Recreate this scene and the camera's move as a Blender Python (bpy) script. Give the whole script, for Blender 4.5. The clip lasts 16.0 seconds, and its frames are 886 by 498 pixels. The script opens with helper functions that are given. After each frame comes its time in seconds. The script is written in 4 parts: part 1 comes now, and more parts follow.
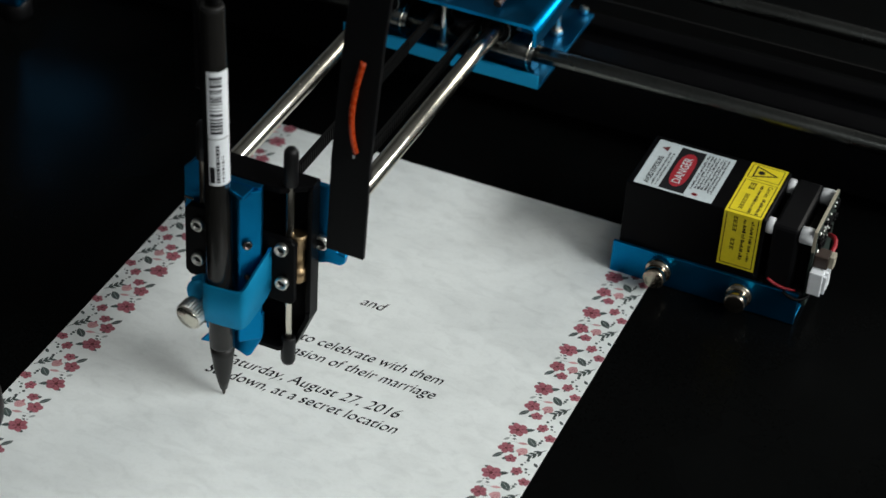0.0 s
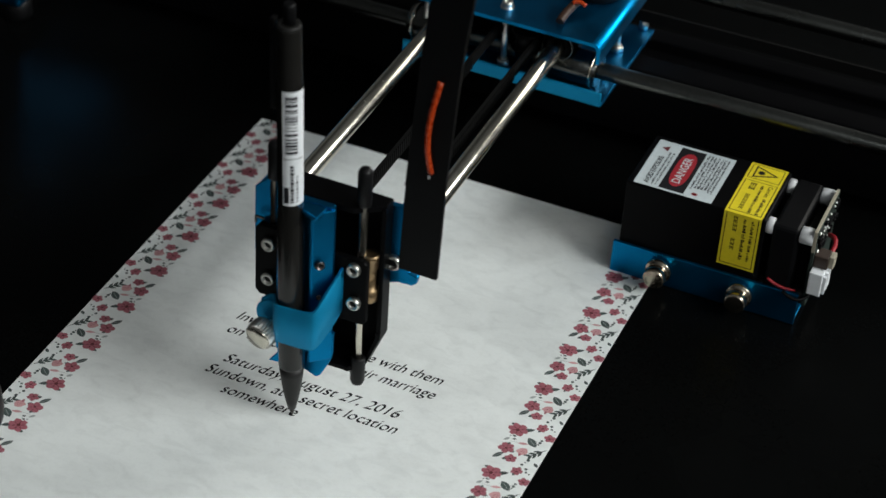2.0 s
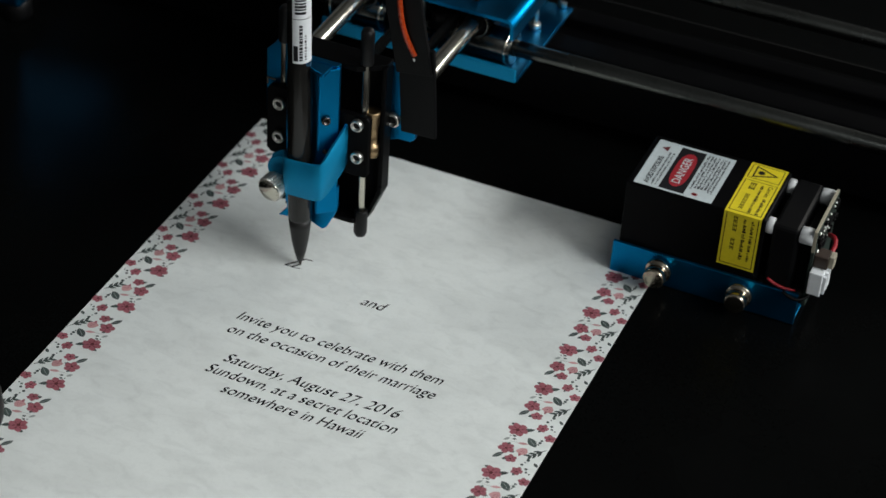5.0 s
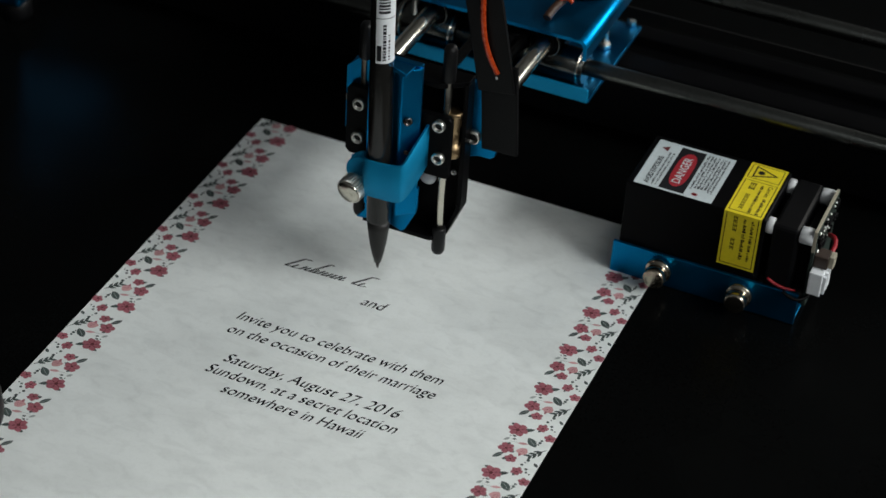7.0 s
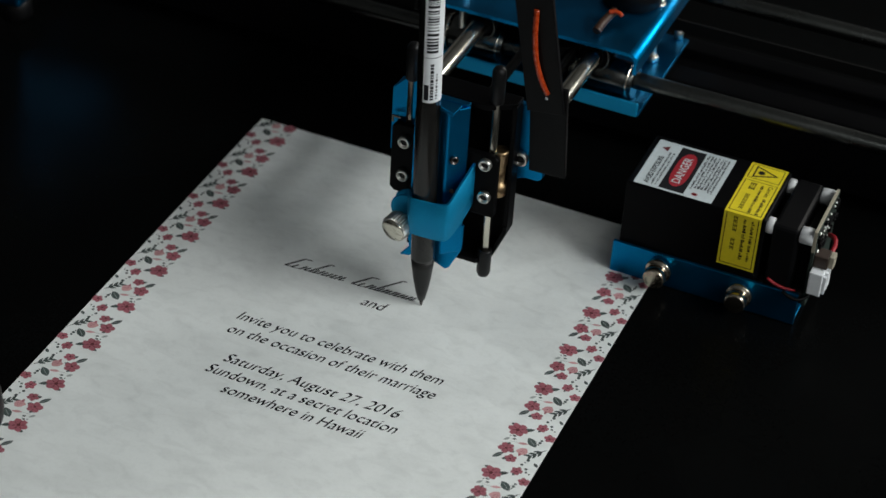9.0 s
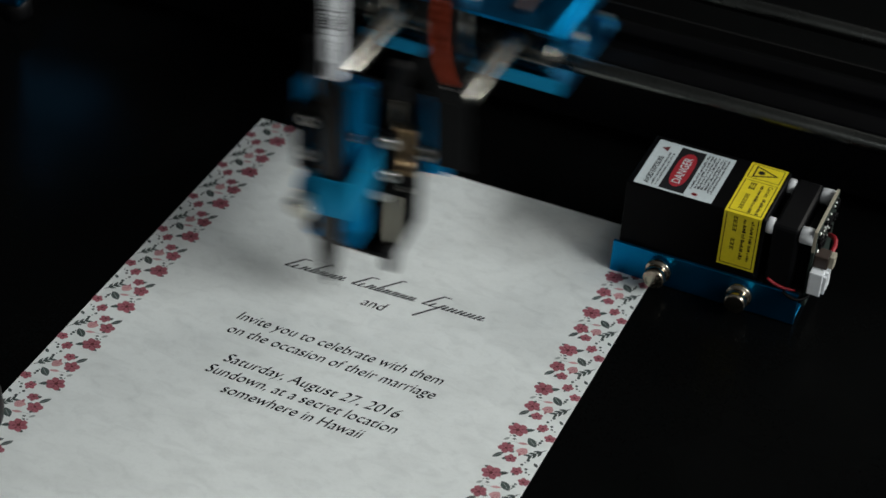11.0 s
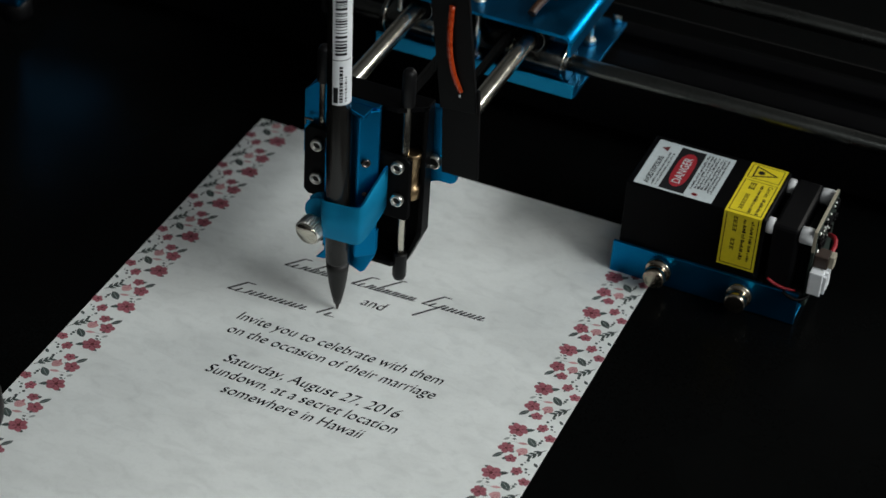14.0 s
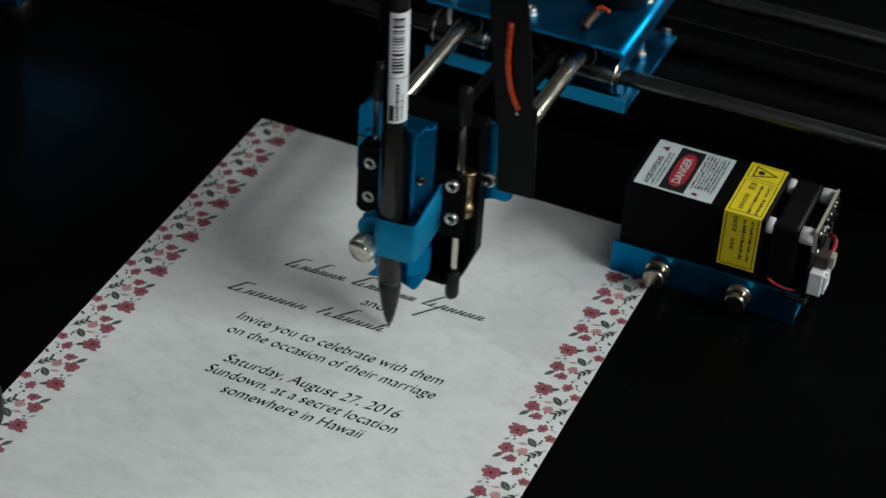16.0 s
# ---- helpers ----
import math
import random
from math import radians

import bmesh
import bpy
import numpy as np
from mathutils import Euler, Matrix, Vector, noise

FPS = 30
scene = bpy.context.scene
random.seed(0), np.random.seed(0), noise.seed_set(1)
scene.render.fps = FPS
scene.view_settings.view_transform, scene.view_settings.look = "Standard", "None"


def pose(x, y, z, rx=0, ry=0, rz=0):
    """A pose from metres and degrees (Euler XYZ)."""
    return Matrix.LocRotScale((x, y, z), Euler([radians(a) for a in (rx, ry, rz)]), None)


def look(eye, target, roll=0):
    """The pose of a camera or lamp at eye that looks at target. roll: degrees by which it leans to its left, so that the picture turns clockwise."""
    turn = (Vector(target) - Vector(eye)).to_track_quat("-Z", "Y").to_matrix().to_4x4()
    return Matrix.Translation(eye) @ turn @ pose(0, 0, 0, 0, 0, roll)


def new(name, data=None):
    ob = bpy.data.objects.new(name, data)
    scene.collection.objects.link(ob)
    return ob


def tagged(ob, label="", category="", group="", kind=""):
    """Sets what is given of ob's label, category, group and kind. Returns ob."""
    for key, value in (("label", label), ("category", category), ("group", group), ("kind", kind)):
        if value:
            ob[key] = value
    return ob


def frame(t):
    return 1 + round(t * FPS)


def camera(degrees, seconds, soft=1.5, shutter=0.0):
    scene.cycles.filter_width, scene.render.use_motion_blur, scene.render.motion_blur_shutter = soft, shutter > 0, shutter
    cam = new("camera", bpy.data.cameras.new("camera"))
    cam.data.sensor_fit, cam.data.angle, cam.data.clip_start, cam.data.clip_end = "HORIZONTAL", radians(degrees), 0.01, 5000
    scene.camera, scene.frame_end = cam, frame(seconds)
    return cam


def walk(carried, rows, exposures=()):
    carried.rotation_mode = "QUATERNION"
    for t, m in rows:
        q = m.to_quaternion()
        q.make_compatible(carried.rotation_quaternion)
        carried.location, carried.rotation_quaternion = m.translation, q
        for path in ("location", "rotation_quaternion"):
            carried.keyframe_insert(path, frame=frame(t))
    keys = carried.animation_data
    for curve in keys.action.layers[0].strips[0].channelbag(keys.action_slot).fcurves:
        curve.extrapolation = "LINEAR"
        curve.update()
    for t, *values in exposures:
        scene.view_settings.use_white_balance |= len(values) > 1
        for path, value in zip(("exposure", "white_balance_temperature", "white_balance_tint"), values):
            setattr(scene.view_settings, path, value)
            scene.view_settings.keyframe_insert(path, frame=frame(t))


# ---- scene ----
cam = camera(22.677, 16.0, soft=1.5, shutter=0.5)
cam.data.dof.use_dof = True
cam.data.dof.focus_distance, cam.data.dof.aperture_fstop = 0.91, 11.0
EYE = (0.40440, -0.78815, 0.59355)
TURN = Matrix(((0.91462, -0.28218, 0.28957), (0.40055, 0.53478, -0.74402), (0.05509, 0.79648, 0.60215))).to_4x4()
STAND = Matrix.Translation(EYE) @ TURN
walk(cam, [(0.0, STAND), (16.0, STAND)], exposures=[(0.0, -0.28), (3.5, -0.40), (7.0, -0.53), (9.0, -0.56), (12.5, -0.64), (16.0, -0.66)])

# ---- light: two windows out of view and an added fill, in a dim room ----
world = bpy.data.worlds.new("world")
scene.world = world
world.use_nodes = True
wn = world.node_tree
sky = wn.nodes.new("ShaderNodeTexSky")
sky.sky_type, sky.sun_disc = "NISHITA", False
sky.sun_elevation, sky.sun_rotation = radians(30), radians(120)
wn.links.new(sky.outputs["Color"], wn.nodes["Background"].inputs["Color"])
wn.nodes["Background"].inputs["Strength"].default_value = 0.05



def window_light(eye, target, width, height, watts, color):
    lamp = bpy.data.lights.new("window_light", "AREA")
    lamp.shape, lamp.size, lamp.size_y = "RECTANGLE", width, height
    lamp.energy, lamp.color = watts, color
    new("window_light", lamp).matrix_world = look(eye, target)


# fill added behind the camera's right shoulder, with no source known there
window_light((1.05, -1.12, 1.06), (0.1, -0.14, 0.0), 0.75, 0.75, 3.2, (0.95, 1.0, 0.98))
# daylight through windows out of view, on the right and in the far wall
window_light((1.97, -0.12, 1.24), (0.1, -0.14, 0.0), 1.60, 0.44, 66.0, (0.965, 1.0, 0.985))
window_light((1.30, 1.97, 1.05), (0.1, -0.05, 0.0), 1.20, 1.10, 34.0, (1.0, 0.98, 0.92))


# ---- materials ----
def material(name, color, rough=0.5, metal=0.0, grain=0.0, grain_scale=400.0, stain=0.0, stain_scale=30.0, bump=0.0, vary=0.0, coat=0.0, gloss=0.5):
    m = bpy.data.materials.new(name)
    m.use_nodes = True
    nt = m.node_tree
    n, l = nt.nodes, nt.links
    p = n["Principled BSDF"]
    p.inputs["Base Color"].default_value = (*color, 1)
    p.inputs["Roughness"].default_value = rough
    p.inputs["Metallic"].default_value = metal
    p.inputs["Coat Weight"].default_value = coat
    p.inputs["Specular IOR Level"].default_value = gloss
    pos = n.new("ShaderNodeTexCoord").outputs["Object"]
    last = None
    for amount, scale in ((grain, grain_scale), (stain, stain_scale)):
        if not amount:
            continue
        tex = n.new("ShaderNodeTexNoise")
        tex.inputs["Scale"].default_value = scale
        tex.inputs["Detail"].default_value = 5
        l.new(pos, tex.inputs["Vector"])
        ramp = n.new("ShaderNodeMapRange")
        ramp.inputs["From Min"].default_value, ramp.inputs["From Max"].default_value = 0.3, 0.7
        ramp.inputs["To Min"].default_value, ramp.inputs["To Max"].default_value = 1 - amount, 1 + amount * 0.4
        l.new(tex.outputs["Fac"], ramp.inputs["Value"])
        mix = n.new("ShaderNodeVectorMath")
        mix.operation = "MULTIPLY"
        if last is None:
            mix.inputs[0].default_value = color
        else:
            l.new(last, mix.inputs[0])
        l.new(ramp.outputs["Result"], mix.inputs[1])
        last = mix.outputs["Vector"]
        rr = n.new("ShaderNodeMapRange")
        rr.inputs["To Min"].default_value, rr.inputs["To Max"].default_value = max(0.03, rough - 0.12), min(1, rough + 0.12)
        l.new(tex.outputs["Fac"], rr.inputs["Value"])
        l.new(rr.outputs["Result"], p.inputs["Roughness"])
    if vary:
        info = n.new("ShaderNodeObjectInfo")
        ramp = n.new("ShaderNodeMapRange")
        ramp.inputs["To Min"].default_value, ramp.inputs["To Max"].default_value = 1 - vary, 1 + vary
        l.new(info.outputs["Random"], ramp.inputs["Value"])
        mix = n.new("ShaderNodeVectorMath")
        mix.operation = "MULTIPLY"
        if last is None:
            mix.inputs[0].default_value = color
        else:
            l.new(last, mix.inputs[0])
        l.new(ramp.outputs["Result"], mix.inputs[1])
        last = mix.outputs["Vector"]
    if last is not None:
        l.new(last, p.inputs["Base Color"])
    if bump:
        tex = n.new("ShaderNodeTexNoise")
        tex.inputs["Scale"].default_value, tex.inputs["Detail"].default_value = grain_scale, 6
        l.new(pos, tex.inputs["Vector"])
        b = n.new("ShaderNodeBump")
        b.inputs["Strength"].default_value, b.inputs["Distance"].default_value = bump, 0.0004
        l.new(tex.outputs["Fac"], b.inputs["Height"])
        l.new(b.outputs["Normal"], p.inputs["Normal"])
    return m


def paper_material():
    """White card with pale, drawn-out fibre marks."""
    m = material("paper", (0.77, 0.80, 0.79), 0.75)
    n, l = m.node_tree.nodes, m.node_tree.links
    p = n["Principled BSDF"]
    pos = n.new("ShaderNodeTexCoord").outputs["Object"]
    col = None
    for scale, stretch, lo, low, turn in ((120, (0.8, 1.5, 1), 0.60, 0.91, 0.5), (42, (0.8, 1.2, 1), 0.54, 0.92, -0.4), (600, (1, 1, 1), 0.6, 0.96, 0)):
        mp = n.new("ShaderNodeMapping")
        mp.inputs["Scale"].default_value = stretch
        mp.inputs["Rotation"].default_value = (0, 0, turn)
        l.new(pos, mp.inputs["Vector"])
        t = n.new("ShaderNodeTexNoise")
        t.inputs["Scale"].default_value, t.inputs["Detail"].default_value, t.inputs["Distortion"].default_value = scale, 6, 0.8
        l.new(mp.outputs["Vector"], t.inputs["Vector"])
        r = n.new("ShaderNodeMapRange")
        r.inputs["From Min"].default_value, r.inputs["From Max"].default_value = lo - 0.12, lo + 0.12
        r.inputs["To Min"].default_value, r.inputs["To Max"].default_value = 1.0, low
        l.new(t.outputs["Fac"], r.inputs["Value"])
        mix = n.new("ShaderNodeVectorMath")
        mix.operation = "MULTIPLY"
        if col is None:
            mix.inputs[0].default_value = (0.77, 0.80, 0.79)
        else:
            l.new(col, mix.inputs[0])
        l.new(r.outputs["Result"], mix.inputs[1])
        col = mix.outputs["Vector"]
    l.new(col, p.inputs["Base Color"])
    b = n.new("ShaderNodeBump")
    b.inputs["Strength"].default_value, b.inputs["Distance"].default_value = 0.15, 0.0002
    l.new(t.outputs["Fac"], b.inputs["Height"])
    l.new(b.outputs["Normal"], p.inputs["Normal"])
    return m


TABLE = material("black_tabletop", (0.0026, 0.0028, 0.0028), 0.26, 0, 0.3, 900, 0.35, 9, 0.03, gloss=0.03)
WALL = material("dark_wall", (0.17, 0.175, 0.18), 0.9, 0, 0.1, 60, 0.15, 3, 0.2)
FLOOR = material("dark_floor", (0.06, 0.05, 0.045), 0.6, 0, 0.2, 40, 0.2, 4)
PAPER = paper_material()
INK = material("black_ink", (0.010, 0.010, 0.012), 0.6, 0, 0.3, 900, gloss=0.15)
PEN_INK = material("gel_ink", (0.014, 0.015, 0.018), 0.5, 0, 0.3, 900, gloss=0.2)
PETAL = material("red_print", (0.36, 0.11, 0.14), 0.7, 0, 0.25, 900, 0.1, 120, 0, 0.12)
PETAL_DARK = material("dark_red_print", (0.10, 0.01, 0.015), 0.7, 0, 0.2, 900)
PINK = material("pink_print", (0.56, 0.30, 0.31), 0.7, 0, 0.15, 900, 0, 30, 0, 0.1)
GREEN = material("green_grey_print", (0.050, 0.070, 0.066), 0.7, 0, 0.25, 900, 0, 30, 0, 0.25)
GREY = material("grey_print", (0.32, 0.35, 0.34), 0.7, 0, 0.15, 900)
BLUE = material("blue_anodised", (0.002, 0.215, 0.48), 0.38, 1.0, 0.08, 2500, 0.08, 60)
BLUE_SATIN = material("satin_blue_anodised", (0.003, 0.30, 0.56), 0.55, 0.75, 0.08, 2500, 0.08, 60)
BLACK_METAL = material("black_anodised", (0.0028, 0.0028, 0.0032), 0.40, 0.0, 0.2, 1500, 0.15, 60, 0.05, gloss=0.05)
BLACK_PLASTIC = material("black_plastic", (0.0045, 0.0045, 0.005), 0.42, 0, 0.2, 1200, 0.15, 50, 0.06, gloss=0.10)
PEN_BODY = material("smoky_pen_barrel", (0.011, 0.0105, 0.0095), 0.20, 0, 0.2, 500, 0.2, 60, gloss=0.45)
PEN_CONE = material("matt_pen_cone", (0.012, 0.0115, 0.011), 0.46, 0, 0.2, 700, gloss=0.3)
RUBBER = material("black_rubber", (0.005, 0.005, 0.0055), 0.42, 0, 0.2, 900, 0, 30, 0.1, gloss=0.25)
RAIL = material("grey_rail", (0.12, 0.125, 0.118), 0.27, 1.0, 0.15, 500, 0.2, 20)
BELT = material("black_belt", (0.003, 0.003, 0.003), 0.7, 0, 0.2, 900, gloss=0.1)
STEEL = material("polished_steel", (0.70, 0.66, 0.56), 0.17, 1.0, 0.06, 600, 0.08, 40)
ROD_STEEL = material("chrome_rod", (0.66, 0.63, 0.55), 0.22, 1.0, 0.05, 300)
SCREW = material("steel_screw", (0.80, 0.78, 0.72), 0.34, 1.0, 0.15, 900)
DARK_SCREW = material("dark_screw", (0.10, 0.09, 0.085), 0.28, 1.0, 0.15, 900)
NICKEL = material("worn_nickel", (0.50, 0.44, 0.35), 0.24, 1.0, 0.12, 700, 0.15, 90)
CHIP_BROWN = material("brown_plastic", (0.035, 0.022, 0.016), 0.5, 0, 0.2, 700)
SOCKET = material("screw_socket", (0.03, 0.03, 0.03), 0.5, 0.8)
BRASS = material("brass", (0.42, 0.29, 0.16), 0.36, 1.0, 0.06, 700)
NYLON = material("white_nylon", (0.55, 0.56, 0.57), 0.45, 0, 0.08, 500)
LABEL = material("white_label", (0.74, 0.76, 0.78), 0.5, 0, 0.06, 500, 0.05, 60)
FOIL = material("silver_label", (0.50, 0.56, 0.58), 0.45, 0, 0.06, 500, 0.05, 60)
YELLOW = material("yellow_label", (0.74, 0.60, 0.018), 0.45, 0, 0.08, 500, 0.06, 60)
DANGER_RED = material("red_label", (0.30, 0.014, 0.024), 0.45, 0, 0.1, 500)
WIRE_RED = material("red_wire", (0.28, 0.008, 0.016), 0.4, 0, 0.1, 500)
WIRE_ORANGE = material("orange_wire", (0.42, 0.045, 0.008), 0.28, 0, 0.1, 500)
WIRE_BROWN = material("brown_wire", (0.05, 0.024, 0.014), 0.4, 0, 0.1, 500)
BOARD = material("circuit_board", (0.02, 0.03, 0.025), 0.5, 0, 0.3, 900)
BOARD_EDGE = material("board_edge", (0.34, 0.31, 0.24), 0.6, 0, 0.2, 900)
SOLDER = material("solder", (0.6, 0.6, 0.58), 0.3, 1.0)

MM = 0.001


# ---- mesh helpers: all in millimetres ----
def merge(*bms):
    out = bmesh.new()
    for b in bms:
        made = [out.verts.new(v.co) for v in b.verts]
        b.verts.index_update()
        for f in b.faces:
            face = out.faces.new([made[v.index] for v in f.verts])
            face.smooth = f.smooth
        b.free()
    return out


def box(x0, x1, y0, y1, z0, z1, bevel=0.0, seg=2):
    bm = bmesh.new()
    bmesh.ops.create_cube(bm, size=1.0)
    for v in bm.verts:
        v.co = Vector(((x0 + x1) / 2 + v.co.x * (x1 - x0), (y0 + y1) / 2 + v.co.y * (y1 - y0), (z0 + z1) / 2 + v.co.z * (z1 - z0)))
    if bevel:
        bmesh.ops.bevel(bm, geom=bm.edges[:], offset=bevel, segments=seg, profile=0.5, affect="EDGES")
    return bm


def lathe(profile, at=(0, 0, 0), axis=(0, 0, 1), seg=32, knurl=0.0):
    """Turned solid: profile of (radius, height) along axis from at."""
    bm = bmesh.new()
    turn = Vector((0, 0, 1)).rotation_difference(Vector(axis)).to_matrix()
    rings = []
    for r, h in profile:
        ring = []
        for i in range(seg):
            a = 2 * math.pi * i / seg
            rr = r - (knurl if i % 2 else 0)
            ring.append(bm.verts.new(Vector(at) + turn @ Vector((rr * math.cos(a), rr * math.sin(a), h))))
        rings.append(ring)
    for a, b in zip(rings, rings[1:]):
        for i in range(seg):
            j = (i + 1) % seg
            f = bm.faces.new((a[i], a[j], b[j], b[i]))
            f.smooth = not knurl
    bm.faces.new(rings[0][::-1])
    bm.faces.new(rings[-1])
    return bm


def ring(inner, outer, width, at, axis, seg=32):
    bm = lathe([(inner, 0), (outer, 0), (outer, width), (inner, width), (inner, 0.01)], at, axis, seg)
    bm.faces.ensure_lookup_table()
    bmesh.ops.delete(bm, geom=[f for f in bm.faces if len(f.verts) > 4], context="FACES")
    return bm


def rod(p0, p1, r, seg=24, edge=0.4):
    d = Vector(p1) - Vector(p0)
    L = d.length
    return lathe([(r - edge, 0), (r, edge), (r, L - edge), (r - edge, L)], p0, d.normalized(), seg)


def tube(points, r, seg=12):
    """Round cable along points."""
    pts = [Vector(p) for p in points]
    bm = bmesh.new()
    rings = []
    for i, p in enumerate(pts):
        d = (pts[min(i + 1, len(pts) - 1)] - pts[max(i - 1, 0)]).normalized()
        u = d.cross(Vector((0.3, 1, 0.1))).normalized()
        v = d.cross(u)
        rings.append([bm.verts.new(p + r * (math.cos(2 * math.pi * k / seg) * u + math.sin(2 * math.pi * k / seg) * v)) for k in range(seg)])
    for a, b in zip(rings, rings[1:]):
        for i in range(seg):
            j = (i + 1) % seg
            bm.faces.new((a[i], a[j], b[j], b[i])).smooth = True
    bm.faces.new(rings[0][::-1])
    bm.faces.new(rings[-1])
    return bm


def bend(a, b, c, n=10):
    """Points of a smooth bow from a to c, drawn towards b."""
    a, b, c = Vector(a), Vector(b), Vector(c)
    return [(1 - t) ** 2 * a + 2 * t * (1 - t) * b + t * t * c for t in (i / n for i in range(n + 1))]


def prism(outline, axis, lo, hi, bevel=0.0):
    """Flat outline of (u, v) pushed along axis x, y or z from lo to hi."""
    put = {"x": lambda u, v, w: (w, u, v), "y": lambda u, v, w: (u, w, v), "z": lambda u, v, w: (u, v, w)}[axis]
    bm = bmesh.new()
    a = [bm.verts.new(put(u, v, lo)) for u, v in outline]
    b = [bm.verts.new(put(u, v, hi)) for u, v in outline]
    n = len(a)
    bm.faces.new(a)
    bm.faces.new(b[::-1])
    for i in range(n):
        bm.faces.new((a[i], b[i], b[(i + 1) % n], a[(i + 1) % n]))
    bmesh.ops.recalc_face_normals(bm, faces=bm.faces[:])
    if bevel:
        bmesh.ops.bevel(bm, geom=bm.edges[:], offset=bevel, segments=2, profile=0.5, affect="EDGES")
    return bm


def sheet(outline, z=0.0):
    bm = bmesh.new()
    f = bm.faces.new([bm.verts.new((x, y, z)) for x, y in outline])
    if f.normal.z < 0:
        f.normal_flip()
    return bm


def mesh_of(name, bm, mat):
    me = bpy.data.meshes.new(name)
    for v in bm.verts:
        v.co *= MM
    bm.normal_update()
    bm.to_mesh(me)
    bm.free()
    for m in (mat if isinstance(mat, (list, tuple)) else (mat,)):
        me.materials.append(m)
    return me


def part(name, bm, mat, parent, label=""):
    ob = new(name, bm if isinstance(bm, bpy.types.Mesh) else mesh_of(name, bm, mat))
    ob.parent = parent
    return tagged(ob, label)


def thing(name, label, category, at=(0, 0, 0), group="", kind=""):
    ob = new(name)
    ob.empty_display_size = 0.01
    ob.location = [c * MM for c in at]
    return tagged(ob, label, category, group, kind)


def place(ob, x, y, z=0.0, turn=0.0):
    ob.location = (x * MM, y * MM, z * MM)
    ob.rotation_euler = (0, 0, radians(turn))
    return ob


def socket_screw(parent, x, y, z, r=2.9, name="screw", facing=(0, -1, 0), h=2.6, mat=None):
    """Round socket-head screw with a dark hexagon hole."""
    d = Vector(facing)
    s = part(name, lathe([(r * 0.92, 0), (r, 0.4), (r, h - 0.5), (r * 0.88, h), (r * 0.66, h), (r * 0.62, h - 1.2), (0.05, h - 1.25)], (x, y, z), d, 24), mat or SCREW, parent)
    q = Vector((x, y, z)) + d * (h - 1.2)
    part("socket", lathe([(r * 0.6, 0), (r * 0.6, 0.06)], q, d, 6), SOCKET, s)
    return s


# ---- lettering ----
def text_mesh(text, shear=0.0, weight=0.0, nib=0.0):
    """Flat letters; nib: width of a broad pen held at forty degrees, which thickens the strokes across it."""
    cu = bpy.data.curves.new("lettering", "FONT")
    cu.body, cu.size, cu.shear, cu.resolution_u, cu.offset = text, 1.0, shear, 3, weight
    ob = bpy.data.objects.new("lettering", cu)
    scene.collection.objects.link(ob)
    dg = bpy.context.evaluated_depsgraph_get()
    me = bpy.data.meshes.new_from_object(ob.evaluated_get(dg))
    bpy.data.objects.remove(ob)
    bpy.data.curves.remove(cu)
    if nib:
        bm = bmesh.new()
        for k in (-1.0, -0.33, 0.33, 1.0):
            first = len(bm.verts)
            bm.from_mesh(me)
            bm.verts.ensure_lookup_table()
            for v in bm.verts[first:]:
                v.co += Vector((0.766, 0.643, 0)) * (k * nib / 2) + Vector((0, 0, 0.002 * (k + 1)))
        bm.to_mesh(me)
        bm.free()
    return me


def extent(me):
    xs = [v.co.x for v in me.vertices]
    return (min(xs), max(xs)) if xs else (0.0, 0.0)


def write(parent, text, origin, width, height, mat, u=(1, 0, 0), v=(0, 1, 0), shear=0.0, weight=0.0, name="lettering", nib=0.0):
    """One run of words from origin (mm), its reading direction u and up direction v; height of its capitals."""
    me = text_mesh(text, shear, weight, nib)
    n_ = Vector(u).cross(Vector(v))
    a, b = extent(me)
    o, u, v = Vector(origin), Vector(u), Vector(v)
    for w in me.vertices:
        w.co = (o + u * ((w.co.x - a) / (b - a) * width) + v * (w.co.y / 0.69 * height) + n_ * w.co.z) * MM
    me.materials.clear()
    me.materials.append(mat)
    ob = new(name, me)
    ob.parent = parent
    return ob


def bars(parent, spans, origin, u, v, mat, name="writing_bar"):
    """Plain bars for small print: spans of (along, width, up, height)."""
    o, u, v = Vector(origin), Vector(u), Vector(v)
    bm = bmesh.new()
    for s, w, t, h in spans:
        bm.faces.new([bm.verts.new(o + u * a + v * b) for a, b in ((s, t), (s + w, t), (s + w, t + h), (s, t + h))])
    return part(name, bm, mat, parent)


# ---- the room ----
def structure(name, bm, mat, label, category):
    return tagged(new(name, mesh_of(name, bm, mat)), label, category, "", "structure")


structure("floor", box(-1800, 2000, -1150, 2000, -780, -750), FLOOR, "dark floor of the room", "floor")
structure("ceiling", box(-1800, 2000, -1150, 2000, 2350, 2400), WALL, "grey painted ceiling of the room", "ceiling")
structure("wall_north", merge(box(-1800, 2000, 2000, 2100, -750, 490), box(-1800, 2000, 2000, 2100, 1610, 2350),
                              box(-1800, 690, 2000, 2100, 490, 1610), box(1910, 2000, 2000, 2100, 490, 1610)), WALL, "grey painted wall with an opening for a light", "wall")
# opening added for the fill; no window known in this wall
structure("wall_south", merge(box(-1800, 2000, -1250, -1150, -750, 670), box(-1800, 2000, -1250, -1150, 1450, 2350),
                              box(-1800, 660, -1250, -1150, 670, 1450), box(1440, 2000, -1250, -1150, 670, 1450)), WALL, "grey painted wall with an opening for a light", "wall")
structure("wall_west", box(-1900, -1800, -1150, 2000, -750, 2350), WALL, "grey painted plain wall", "wall")
